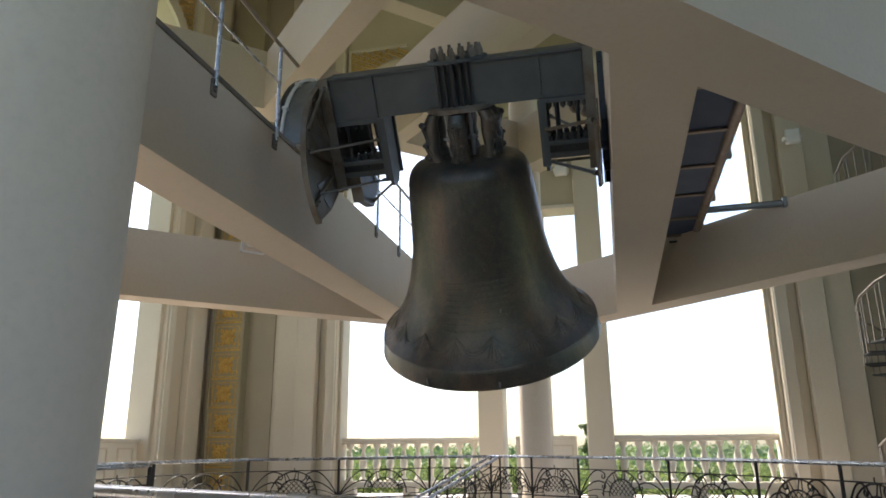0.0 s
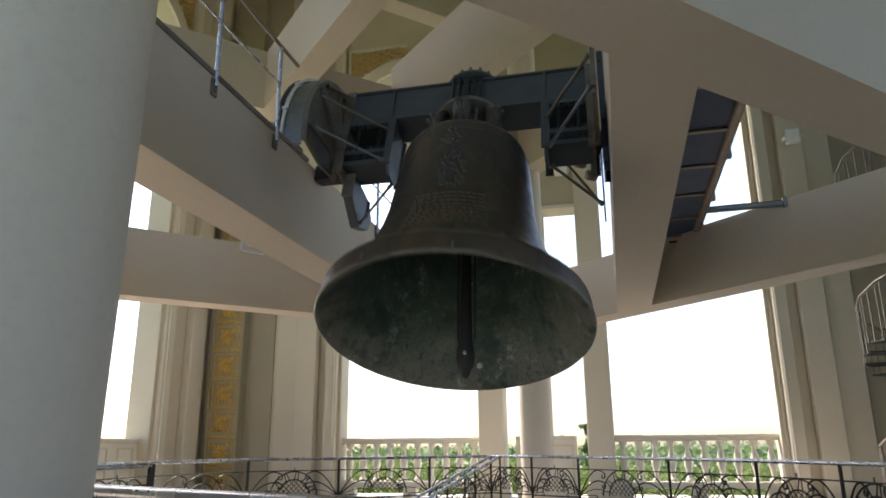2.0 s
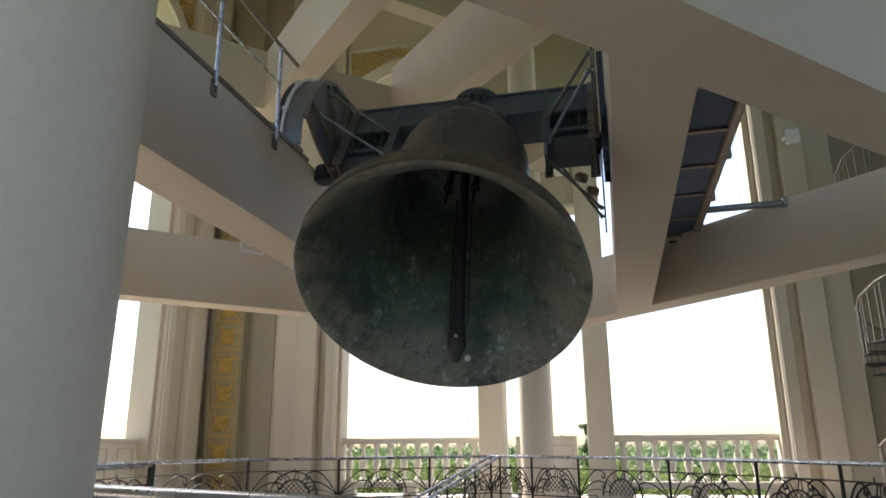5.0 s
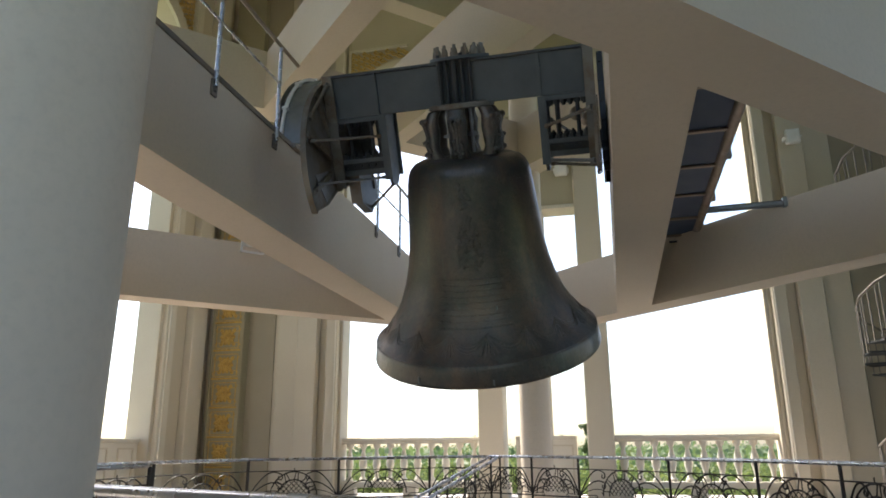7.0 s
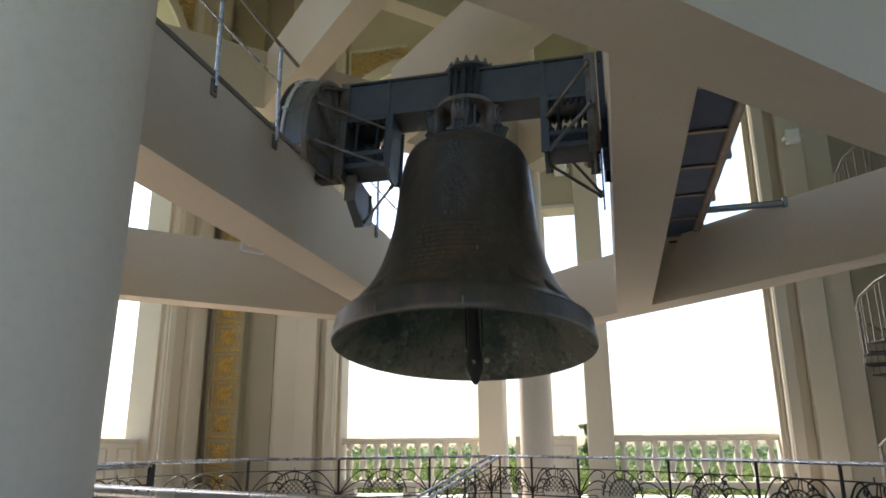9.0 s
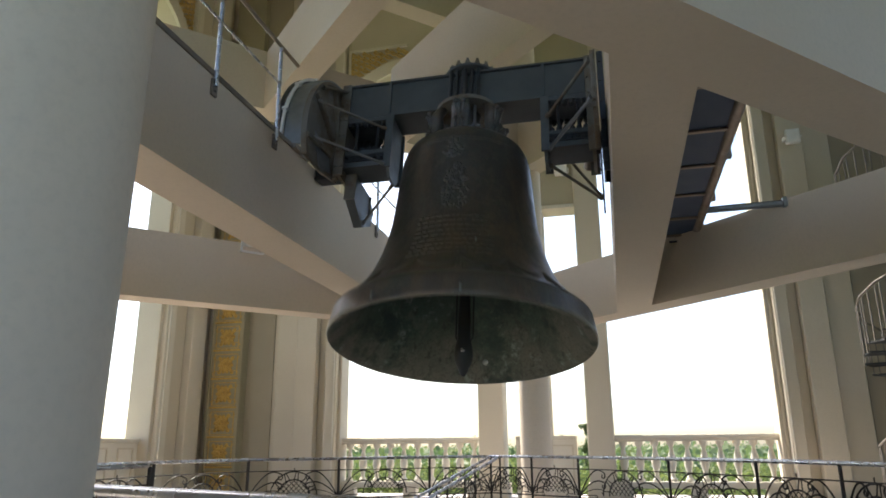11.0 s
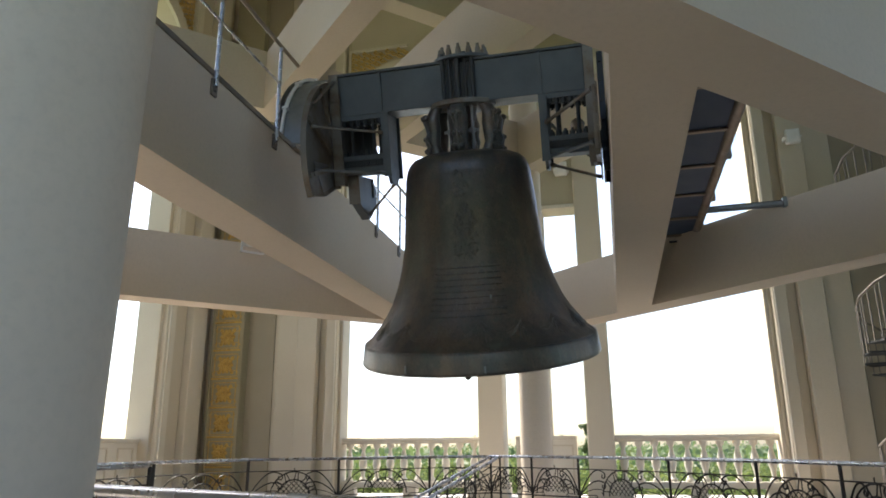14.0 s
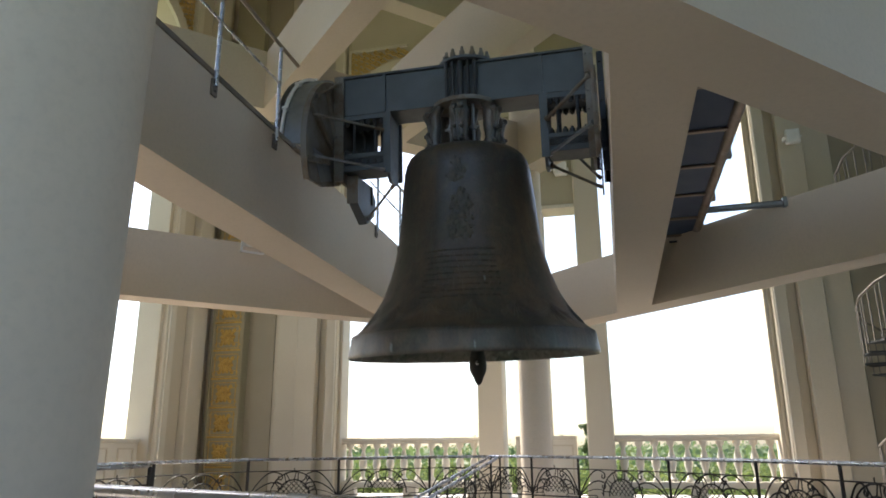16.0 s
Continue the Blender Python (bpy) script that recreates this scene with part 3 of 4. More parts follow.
lathe(bm, [(0, Z_B1 + 0.031), (0.33, Z_B1 + 0.031), (0.34, Z_B1 + 0.036), (0.34, Z_B1 + 0.066), (0.33, Z_B1 + 0.07), (0, Z_B1 + 0.07)], 40, axis=(0.03, 0.06))
part("top_plate", bm, STEEL_PAINT, bell, "round steel clamping plate", True)
for k in range(14):
    a = 2 * math.pi * (k + 0.5) / 14
    bm = bmesh.new()
    x, y = 0.03 + 0.265 * math.cos(a), 0.06 + 0.265 * math.sin(a)
    tube(bm, (x, y, Z_B1 + 0.07), (x, y, Z_B1 + 0.125), 0.037, None, 6)
    tube(bm, (x, y, Z_B1 + 0.125), (x, y, Z_B1 + 0.15), 0.034, 0.030, 6)
    tube(bm, (x, y, Z_B1 + 0.15), (x, y, Z_B1 + 0.195), 0.020, 0.018, 8)
    part("bolt", bm, STEEL_RUSTY, bell)


def plate(bm, x0, x1, outline):
    """A flat plate across x with an outline of (y, z)."""
    f0 = [bm.verts.new((x0, y, z)) for y, z in outline]
    f1 = [bm.verts.new((x1, y, z)) for y, z in outline]
    bm.faces.new(f0)
    bm.faces.new(f1)
    for k in range(len(outline)):
        j = (k + 1) % len(outline)
        bm.faces.new((f0[k], f0[j], f1[j], f1[k]))


def brace(p, q, r=0.02, mat=None):
    bm = bmesh.new()
    tube(bm, p, q, r, None, 8)
    for e, o in ((p, q), (q, p)):
        d = (Vector(o) - Vector(e)).normalized() * 0.05
        tube(bm, e, Vector(e) + d, r * 1.5, None, 8)
    part("brace_rod", bm, mat or STEEL_RUSTY, bell, "", True)


# clamped hangers that bring the axle down level with the shoulder
def hanger(xin, xout, sgn):
    xa, xb = sorted((xin, xout))
    bm = bmesh.new()
    plate(bm, xin - 0.018, xin + 0.018, [(Y_F, 0.548), (-0.135, -0.16), (-0.04, -0.285), (0.16, -0.285), (0.27, -0.16), (Y_R, 0.548)])
    part("inner_hanger_plate", bm, STEEL_PAINT, bell, "grey steel hanger plate")
    for y0, y1 in ((-0.165, -0.136), (0.306, 0.334)):
        bm = bmesh.new()
        box(bm, xin - 0.045, xin + 0.045, y0, y1, -0.20, 0.545)
        part("hanger_flange", bm, STEEL_PAINT, bell)
    bm = bmesh.new()
    box(bm, xout - 0.018, xout + 0.018, -0.15, 0.32, -0.26, 1.05)
    for y in (-0.182, 0.321):
        box(bm, xout - 0.055, xout + 0.055, y, y + 0.031, -0.26, 1.05)
    end = part("end_plate", bm, STEEL_RUSTY, bell, "heavy stained steel end plate")
    for k in range(6):
        for dx in (-0.03, 0.03):
            bm = bmesh.new()
            z = -0.15 + 0.22 * k
            tube(bm, (xout + dx, -0.183, z), (xout + dx, -0.205, z), 0.013, None, 6)
            part("rivet", bm, STEEL_RUSTY, end)
    for z0, z1, yw in ((0.49, 0.548, 0.13), (0.02, 0.075, 0.13), (-0.13, -0.06, 0.10)):
        bm = bmesh.new()
        box(bm, xa + 0.019, xb - 0.019, 0.085 - yw - 0.09, 0.085 + yw + 0.09, z0, z1, None, 0.005)
        part("tie_plate", bm, STEEL_PAINT, bell)
    bm = bmesh.new()
    box(bm, xa + 0.02, xb - 0.02, -0.118, 0.288, -0.059, 0.019)
    part("packing_block", bm, STEEL_DARK, bell, "dark oily packing block")
    for yy in (-0.095, 0.265):
        for k in range(6):
            x = xa + 0.075 + (xb - xa - 0.15) * k / 5
            if k in (1, 4):
                bm = bmesh.new()
                tube(bm, (x, yy, 0.075), (x, yy, 0.49), 0.018, None, 8)
                part("clamp_rod", bm, STEEL_DARK, bell, "", True)
            for z, h in ((0.075, 0.045), (0.445, 0.045)):
                bm = bmesh.new()
                tube(bm, (x, yy, z), (x, yy, z + h), 0.034, None, 6)
                tube(bm, (x, yy, z - 0.02 if z > 0.2 else z), (x, yy, z + h + (0.0 if z > 0.2 else 0.025)), 0.017, None, 6)
                part("clamp_nut", bm, STEEL_DARK, bell)
            bm = bmesh.new()
            tube(bm, (x, -0.119, -0.02), (x, -0.14, -0.02), 0.024, None, 6)
            part("bolt", bm, STEEL_DARK, bell)
    bm = bmesh.new()
    tube(bm, (xout - sgn * 0.05, 0, 0), (xout + sgn * 0.09, 0, 0), 0.10, None, 24)
    tube(bm, (xout + sgn * 0.02, 0, 0), (xout + sgn * 0.07, 0, 0), 0.15, None, 24)
    part("axle", bm, STEEL_DARK, bell, "dark steel axle stub", True)


hanger(0.93, 1.455, 1)
hanger(-0.91, -1.50, -1)

for x0, x1 in ((-1.475, -1.17), (-1.13, -0.935)):
    bm = bmesh.new()
    box(bm, x0, x1, 0.285, 0.300, 0.08, 0.485)
    part("back_plate", bm, STEEL_DARK, bell, "dark steel back plate")

# arms that reach forward and back from the end plates, with their braces
bm = bmesh.new()
plate(bm, 1.512, 1.528, [(-0.18, 0.50), (-0.93, 0.46), (-0.97, 0.30), (-0.97, -0.16), (-0.88, -0.26), (-0.18, -0.28)])
part("front_arm", bm, STEEL_RUSTY, bell, "stained steel arm plate")
bm = bmesh.new()
box(bm, 1.475, 1.511, -0.975, -0.93, -0.20, 0.42, None, 0.005)
box(bm, 1.475, 1.511, -0.93, -0.20, -0.27, -0.23, None, 0.005)
part("arm_edge", bm, STEEL_RUSTY, bell)
bm = bmesh.new()
plate(bm, 1.512, 1.534, [(0.10, -0.05), (0.30, 0.10), (1.02, -0.26), (1.05, -0.38), (0.20, -0.30)])
part("counter_plate", bm, STEEL_PAINT, bell, "hanging steel striker plate")
brace((0.96, -0.20, 0.22), (1.47, -0.86, 0.40), 0.020)
brace((0.96, -0.10, -0.16), (1.47, -0.90, -0.13), 0.020, STEEL_LIGHT)
brace((0.96, 0.12, -0.22), (1.50, 0.72, -0.36), 0.018)
brace((0.96, 0.34, 0.28), (1.50, 0.98, -0.18), 0.018)
for wx, wy, wz in ((1.27, 0.70, 0.29), (1.39, 0.85, 0.20)):
    bm = bmesh.new()
    lathe(bm, [(0, -0.06), (0.06, -0.06), (0.082, -0.035), (0.082, 0.035), (0.06, 0.06), (0, 0.06)], 20)
    bmesh.ops.transform(bm, matrix=pose(wx, wy, wz, 50, 0, 20), verts=bm.verts)
    part("balance_weight", bm, TUBE_BROWN, bell, "brown round balance weight", True)
brace((-0.94, -0.19, 0.31), (-1.57, -0.78, 0.36), 0.015)
brace((-0.94, -0.17, -0.17), (-1.57, -0.76, -0.12), 0.015, STEEL_LIGHT)
brace((-1.50, -0.17, 0.96), (-1.56, -0.72, 0.60), 0.020)

# drive sector: a curved rim carried by two spokes and a thin web
R_S = 0.965
X_S = -1.60


def arc(r, a):
    return (-r * math.sin(radians(a)), r * math.cos(radians(a)))


bm = bmesh.new()
plate(bm, X_S - 0.012, X_S + 0.012, [(0.05, 0.93)] + [arc(R_S - 0.02, a) for a in range(2, 117, 6)] + [(-0.46, -0.40), (-0.12, -0.30), (0.02, -0.26)])
part("drive_sector", bm, STEEL_RUSTY, bell, "stained steel drive sector plate")
bm = bmesh.new()
prev = None
for a in range(-4, 119, 3):
    ring = [bm.verts.new((x, *arc(r, a))) for x, r in ((X_S - 0.03, R_S - 0.02), (X_S - 0.03, R_S + 0.015), (X_S + 0.035, R_S + 0.015), (X_S + 0.035, R_S - 0.02))]
    if prev:
        for k in range(4):
            bm.faces.new((prev[k], prev[(k + 1) % 4], ring[(k + 1) % 4], ring[k]))
    else:
        bm.faces.new(ring)
    prev = ring
bm.faces.new(prev)
part("sector_rim", bm, STEEL_RUSTY, bell, "", True)
for a, r0 in ((24, 0.30), (62, 0.26), (102, 0.30)):
    bm = bmesh.new()
    box(bm, X_S + 0.013, X_S + 0.055, -0.03, 0.03, r0, R_S - 0.021, Matrix.Rotation(radians(a), 4, "X"), 0.004)
    spoke = part("sector_spoke", bm, STEEL_RUSTY, bell)
    for r in (r0 + 0.07, 0.62, R_S - 0.10):
        bm = bmesh.new()
        y, z = arc(r, a)
        tube(bm, (X_S + 0.056, y, z), (X_S + 0.070, y, z), 0.016, None, 6)
        part("bolt", bm, STEEL_RUSTY, spoke)
bm = bmesh.new()
box(bm, X_S + 0.014, X_S + 0.075, -0.135, -0.075, -0.29, 1.0, None, 0.005)
part("sector_post", bm, STEEL_RUSTY, bell, "rust stained angle post")
bm = bmesh.new()
plate(bm, X_S + 0.013, X_S + 0.020, [(-0.74, -0.02), (-0.34, -0.02), (-0.20, -0.26), (-0.52, -0.36)])
part("web_patch", bm, STEEL_LIGHT, bell, "pale galvanised patch sheet")

# pointed tail box behind the left hanger
bm = bmesh.new()
plate(bm, -1.47, -1.36, [(0.05, -0.135), (0.58, -0.135), (0.76, -0.28), (0.70, -0.50), (0.42, -0.66), (0.06, -0.46)])
part("tail_plate", bm, STEEL_PAINT, bell, "pointed grey steel tail box")
for y0, y1, z0, z1 in ((0.03, 0.049, -0.48, -0.14), (0.582, 0.60, -0.38, -0.14)):
    bm = bmesh.new()
    box(bm, -1.48, -1.34, y0, y1, z0, z1)
    part("tail_edge", bm, STEEL_RUSTY, bell)
brace((-0.93, 0.16, -0.27), (-1.37, 0.44, -0.60), 0.016)

# clapper
clapper = new("clapper")
clapper.parent = bell
clapper.location = (0.017, 0, -0.30)
tagged(clapper, "long dark iron clapper hanging inside the bell")
bm = bmesh.new()
lathe(bm, [(0, 0.05), (0.06, 0.05), (0.05, -0.2), (0.05, -0.8), (0.056, -1.4), (0.066, -1.8), (0.070, -1.98), (0.090, -2.06), (0.098, -2.15), (0.092, -2.21), (0.070, -2.26), (0.052, -2.29), (0.046, -2.32), (0.022, -2.36), (0, -2.372)], 24)
part("clapper_shaft", bm, STEEL_DARK, clapper, "", True)
bm = bmesh.new()
box(bm, -0.16, 0.16, -0.05, 0.05, -0.06, 0.05, None, 0.01)
box(bm, -0.115, 0.115, -0.075, 0.075, -0.02, 0.13, None, 0.01)
for sgn in (-1, 1):
    box(bm, sgn * 0.15 - 0.03, sgn * 0.15 + 0.03, -0.035, 0.035, -0.42, 0.13, None, 0.008)
    box(bm, sgn * 0.15 - 0.042, sgn * 0.15 + 0.042, -0.05, 0.05, -0.47, -0.39, None, 0.01)
    tube(bm, (sgn * 0.15, 0, -0.44), (sgn * 0.15, 0, -0.72), 0.022, 0.012, 6)
part("clapper_yoke", bm, STEEL_DARK, bell, "dark forged clapper hanger").location = (0.017, 0, -0.30)
bm = bmesh.new()
bmesh.ops.create_uvsphere(bm, u_segments=12, v_segments=8, radius=0.024, matrix=Matrix.Translation((0.01, -0.092, -2.12)))
part("worn_stud", bm, CHROME, clapper, "bright worn stud", True)
bm = bmesh.new()
bmesh.ops.create_uvsphere(bm, u_segments=14, v_segments=10, radius=0.034, matrix=Matrix.Translation((0.042, 1.135, -2.17)))
part("rim_stud", bm, WHITE_METAL, body, "white stud inside the rim", True)
for dx in (-0.085, 0.095):
    bm = bmesh.new()
    sweep(bm, [(dx * 0.9, 0.0, -0.45), (dx, 0.0, -1.2), (dx, 0.0, -1.95), (dx * 0.75, 0.0, -2.0)], 0.009, 6)
    part("side_rod", bm, STEEL_DARK, clapper, "thin guide rod beside the shaft")

# the yoke stands a little in front of the axle's line
for ob in bell.children:
    on_axis = ob.name.split(".")[0] in ("bell_body", "crown_loop", "crown_plate", "crown_core", "crown_bolt", "clapper_yoke", "clapper", "axle")
    ob.location = ob.location + Vector((0, 0.0 if on_axis else -0.036, 0.024))

# ---- fixed drive guard on the bell beam ----
def drive_guard():
    ob = empty("drive_guard", pose(-3.765, 9.15, E0 + 3.80), "curved grey sheet steel drive guard bolted to the beam", "guard")
    for x0, x1, rr, mt, nm in ((-0.20, 0.095, 1.40, STEEL_LIGHT, "guard_shell"), (-0.27, -0.203, 1.44, STEEL_DARK, "guard_edge")):
        bm = bmesh.new()
        prev = None
        for a in range(-36, 94, 4):
            sn, cs = math.sin(radians(a)), math.cos(radians(a))
            ring = [bm.verts.new((x, -r * sn, r * cs)) for x, r in ((x0, rr - 0.03), (x0, rr), (x1, rr), (x1, rr - 0.03))]
            if prev:
                for k in range(4):
                    bm.faces.new((prev[k], prev[(k + 1) % 4], ring[(k + 1) % 4], ring[k]))
            else:
                bm.faces.new(ring)
            prev = ring
        bm.faces.new(prev)
        part(nm, bm, mt, ob, "", True)
    bm = bmesh.new()
    sweep(bm, [(-0.16, -1.43 * math.sin(radians(a)), 1.43 * math.cos(radians(a))) for a in range(0, 94, 4)], 0.026, 8)
    part("conduit", bm, WHITE_METAL, ob, "pale cable conduit", True)
    for a in (20, 45, 70):
        bm = bmesh.new()
        box(bm, -0.20, -0.12, -0.02, 0.02, 1.401, 1.462, Matrix.Rotation(radians(a), 4, "X"))
        part("conduit_clip", bm, WHITE_METAL, ob)
    bm = bmesh.new()
    box(bm, -0.24, 0.06, -1.44, -1.24, -0.118, -0.055)
    part("guard_foot", bm, BROWN_PAINT, ob)
    return ob


drive_guard()


def bearing(x0, x1):
    ob = empty("bearing_block", pose(0, AXLE[1], AXLE[2]), "dark steel bearing block set against the concrete beam", "bearing", "axle bearings")
    bm = bmesh.new()
    box(bm, x0, x1, -0.16, 0.16, -0.15, 0.12, None, 0.02)
    part("housing", bm, STEEL_DARK, ob)
    bm = bmesh.new()
    box(bm, x0, x1, -0.20, 0.20, -0.19, -0.152, None, 0.005)
    part("base_plate", bm, STEEL_PAINT, ob)
    return ob


bearing(0.022, E_IN - 0.003)


# fixed steel post on the right bell beam, beside the end of the yoke
def bearing_post():
    ob = empty("bearing_post", pose(E_IN, AXLE[1], AXLE[2]), "upright riveted steel post fixed to the concrete beam", "post")
    bm = bmesh.new()
    box(bm, -0.07, -0.05, -0.16, 0.16, -0.42, 1.02)
    part("web", bm, STEEL_DARK, ob)
    for y in (-0.19, 0.16):
        bm = bmesh.new()
        box(bm, -0.072, -0.004, y, y + 0.03, -0.42, 1.02)
        part("flange", bm, STEEL_DARK, ob)
    for k in range(6):
        bm = bmesh.new()
        tube(bm, (-0.04, -0.19, -0.3 + 0.24 * k), (-0.04, -0.215, -0.3 + 0.24 * k), 0.018, None, 6)
        part("bolt", bm, STEEL_DARK, ob)
    bm = bmesh.new()
    box(bm, -0.049, -0.02, -0.12, 0.12, 0.25, 0.98)
    part("dark_lining", bm, STEEL_DARK, ob)


bearing_post()


# drive motor behind the left bell beam's edge
def motor():
    ob = empty("drive_motor", pose(-3.60, 8.55, Z1T - 0.16), "small dark green electric motor on the beam", "motor")
    bm = bmesh.new()
    tube(bm, (-0.16, 0, 0.14), (0.22, 0, 0.14), 0.11, None, 20)
    for k in range(7):
        tube(bm, (-0.13 + 0.045 * k, 0, 0.14), (-0.115 + 0.045 * k, 0, 0.14), 0.125, None, 20)
    drum = part("motor_body", bm, STEEL_DARK, ob, "", True)
    bm = bmesh.new()
    box(bm, -0.16, 0.2, -0.13, 0.13, 0, 0.05, None, 0.005)
    part("motor_foot", bm, STEEL_DARK, ob)
    bm = bmesh.new()
    box(bm, -0.06, 0.10, -0.06, 0.06, 0.24, 0.32, None, 0.01)
    part("terminal_box", bm, STEEL_DARK, drum)


motor()


# ---- handrails on the bell beam ----
def beam_rail(posts, h, ends, label):
    ob = empty("handrail", pose(B_IN, posts[0], Z1T), label, "handrail")
    y0 = posts[0]
    for y in posts:
        bm = bmesh.new()
        tube(bm, (0.035, y - y0, -0.12), (0.035, y - y0, h), 0.024, None, 12)
        post = part("post", bm, CHROME, ob, "", True)
        bm = bmesh.new()
        box(bm, 0.004, 0.03, y - y0 - 0.05, y - y0 + 0.05, -0.22, -0.04, None, 0.004)
        tube(bm, (0.03, y - y0, -0.17), (0.05, y - y0, -0.17), 0.015, None, 6)
        part("post_bracket", bm, BROWN_PAINT, post, "brown bolted bracket")
    for z, r in ((h, 0.024), (h * 0.55, 0.014)):
        bm = bmesh.new()
        e1 = ends[1] if z == h else posts[-1]
        tube(bm, (0.035, ends[0] - y0, z + 0.02), (0.035, e1 - y0, z + 0.02), r, None, 12)
        part("rail", bm, TUBE_BROWN if z == h else CHROME, ob, "", True)


beam_rail((4.5, 5.86, 7.22), 1.12, (3.2, 7.70), "stainless handrail on the edge of the concrete beam")
beam_rail((11.0, 12.3, 13.3), 1.1, (10.6, 13.6), "thin stainless handrail at the far end of the beam")
bm = bmesh.new()
box(bm, B_IN - 0.10, B_IN + 0.018, 3.9, 8.2, Z1T + 0.002, Z1T + 0.06, None, 0.004)
tagged(mesh_ob("edge_plate", bm, BROWN_PAINT), "dark steel edge plate along the beam top", "plate")


# ---- catwalk beside the right bell beam ----
def catwalk():
    ob = empty("catwalk", pose(0, 0, Z1T), "dark steel grating catwalk with brown edge tubes", "catwalk")
    y0, y1 = 6.0, 12.95
    x0, x1 = E_OUT + 0.01, 1.53
    bm = bmesh.new()
    n = 64
    for k in range(n + 1):
        y = y0 + (y1 - y0) * k / n
        box(bm, x0, x1 - 0.05, y - 0.008, y + 0.008, -0.02, 0.02)
    for k in range(14):
        x = x0 + 0.03 + (x1 - x0 - 0.1) * k / 13
        box(bm, x - 0.012, x + 0.012, y0, y1, -0.0185, 0.018)
    # solid sheet under the bars; its blue stands for sky through the mesh
    box(bm, x0, x1 - 0.05, y0, y1, -0.034, -0.024)
    tagged(part("grating", bm, GRATE, ob, "dark grating deck"), kind="stuff")
    for y in (y0 + 0.05, 7.2, 8.35, 9.5, 10.65, 11.8, 12.8):
        bm = bmesh.new()
        box(bm, x0, x1 - 0.03, y - 0.03, y + 0.03, -0.07, -0.036, None, 0.005)
        part("cross_bar", bm, TUBE_BROWN, ob)
    bm = bmesh.new()
    tube(bm, (x1, y0, -0.02), (x1, y1 + 0.1, -0.02), 0.07, None, 16)
    edge = part("edge_tube", bm, TUBE_BROWN, ob, "brown steel edge tube", True)
    for y in (7.6, 9.3, 11.0, 12.6):
        bm = bmesh.new()
        box(bm, x1 + 0.055, x1 + 0.12, y - 0.05, y + 0.05, -0.05, 0.12, None, 0.004)
        part("rail_lug", bm, TUBE_BROWN, edge)
    bm = bmesh.new()
    tube(bm, (x1 + 0.05, 11.55, -0.02), (2.72, 11.40, -0.05), 0.055, None, 14)
    box(bm, 2.66, 2.72, 11.30, 11.42, -0.13, 0.03, None, 0.006)
    part("support_tube", bm, STEEL_LIGHT, ob, "galvanised support tube", True)
    bm = bmesh.new()
    tube(bm, (x1 - 0.02, y1 + 0.05, -0.1), (x1 - 0.45, y1 - 0.15, -0.16), 0.018, None, 8)
    part("chain", bm, STEEL_DARK, ob)


catwalk()


# ---- floodlights ----
def floodlight(m, label):
    ob = empty("floodlight", m, label, "floodlight", "white floodlights")
    bm = bmesh.new()
    box(bm, -0.17, 0.17, -0.10, 0.06, -0.19, 0.19, None, 0.02)
    case = part("housing", bm, WHITE_METAL, ob)
    bm = bmesh.new()
    box(bm, -0.135, 0.135, -0.112, -0.101, -0.15, 0.15, None, 0.004)
    part("lens", bm, WHITE_METAL, case, "dull glass front")
    bm = bmesh.new()
    box(bm, -0.21, -0.175, -0.03, 0.16, -0.03, 0.03, None, 0.004)
    box(bm, 0.175, 0.21, -0.03, 0.16, -0.03, 0.03, None, 0.004)
    box(bm, -0.21, 0.21, 0.161, 0.19, -0.06, 0.06, None, 0.004)
    part("bracket", bm, WHITE_METAL, ob)
    return ob


floodlight(pose(4.775, FAR_Y - 0.512, E0 + 7.63, 0, 0, 0), "white floodlight fixed to a wall pilaster")
floodlight(pose(-1.10, FAR_Y - 0.1, E0 + 7.5, 0, 0, 0), "white floodlight over the narrow window")
ax, ay = ac(3.62, A_IN - 0.30)
floodlight(Matrix.Translation((ax, ay, Z1T - 0.06)) @ pose(0, 0, 0, -82, 0, 45), "white floodlight under the ring beam edge")


# ---- balustrades in the wall openings ----
def balustrade(m, length, count, label):
    ob = empty("balustrade", m, label, "balustrade", "stone balustrades")
    zb, zt = E0 - 0.92, E0 + 0.36
    bm = bmesh.new()
    box(bm, 0, length, -0.17, 0.17, zt - 0.10, zt, None, 0.02)
    box(bm, 0, length, -0.13, 0.13, zt - 0.16, zt - 0.10, None, 0.01)
    part("top_rail", bm, PLASTER_PALE, ob)
    bm = bmesh.new()
    box(bm, 0, length, -0.16, 0.16, zb, zb + 0.16, None, 0.02)
    part("bottom_rail", bm, PLASTER_PALE, ob)
    h = zt - 0.16 - (zb + 0.16)
    bm = bmesh.new()
    prof = [(0.0, 0), (0.095, 0), (0.10, 0.06), (0.065, 0.09), (0.05, 0.16), (0.068, 0.28), (0.105, 0.42), (0.108, 0.50), (0.082, 0.64), (0.052, 0.78), (0.046, 0.85), (0.08, 0.90), (0.10, 0.94), (0.10, 1.0), (0, 1.0)]
    lathe(bm, [(r, z * h) for r, z in prof], 16)
    first = part("baluster", bm, PLASTER_PALE, ob, "", True)
    first.location = (length * 0.5 / count, 0, zb + 0.16)
    for k in range(1, count):
        o = new("baluster", first.data)
        o.parent = ob
        o.location = (length * (k + 0.5) / count, 0, zb + 0.16)
    for u in (0.2, length / 2, length - 0.2):
        bm = bmesh.new()
        box(bm, u - 0.18, u + 0.18, -0.14, 0.14, 0, zb, None, 0.015)
        part("foot_block", bm, PLASTER_PALE, ob)
    return ob


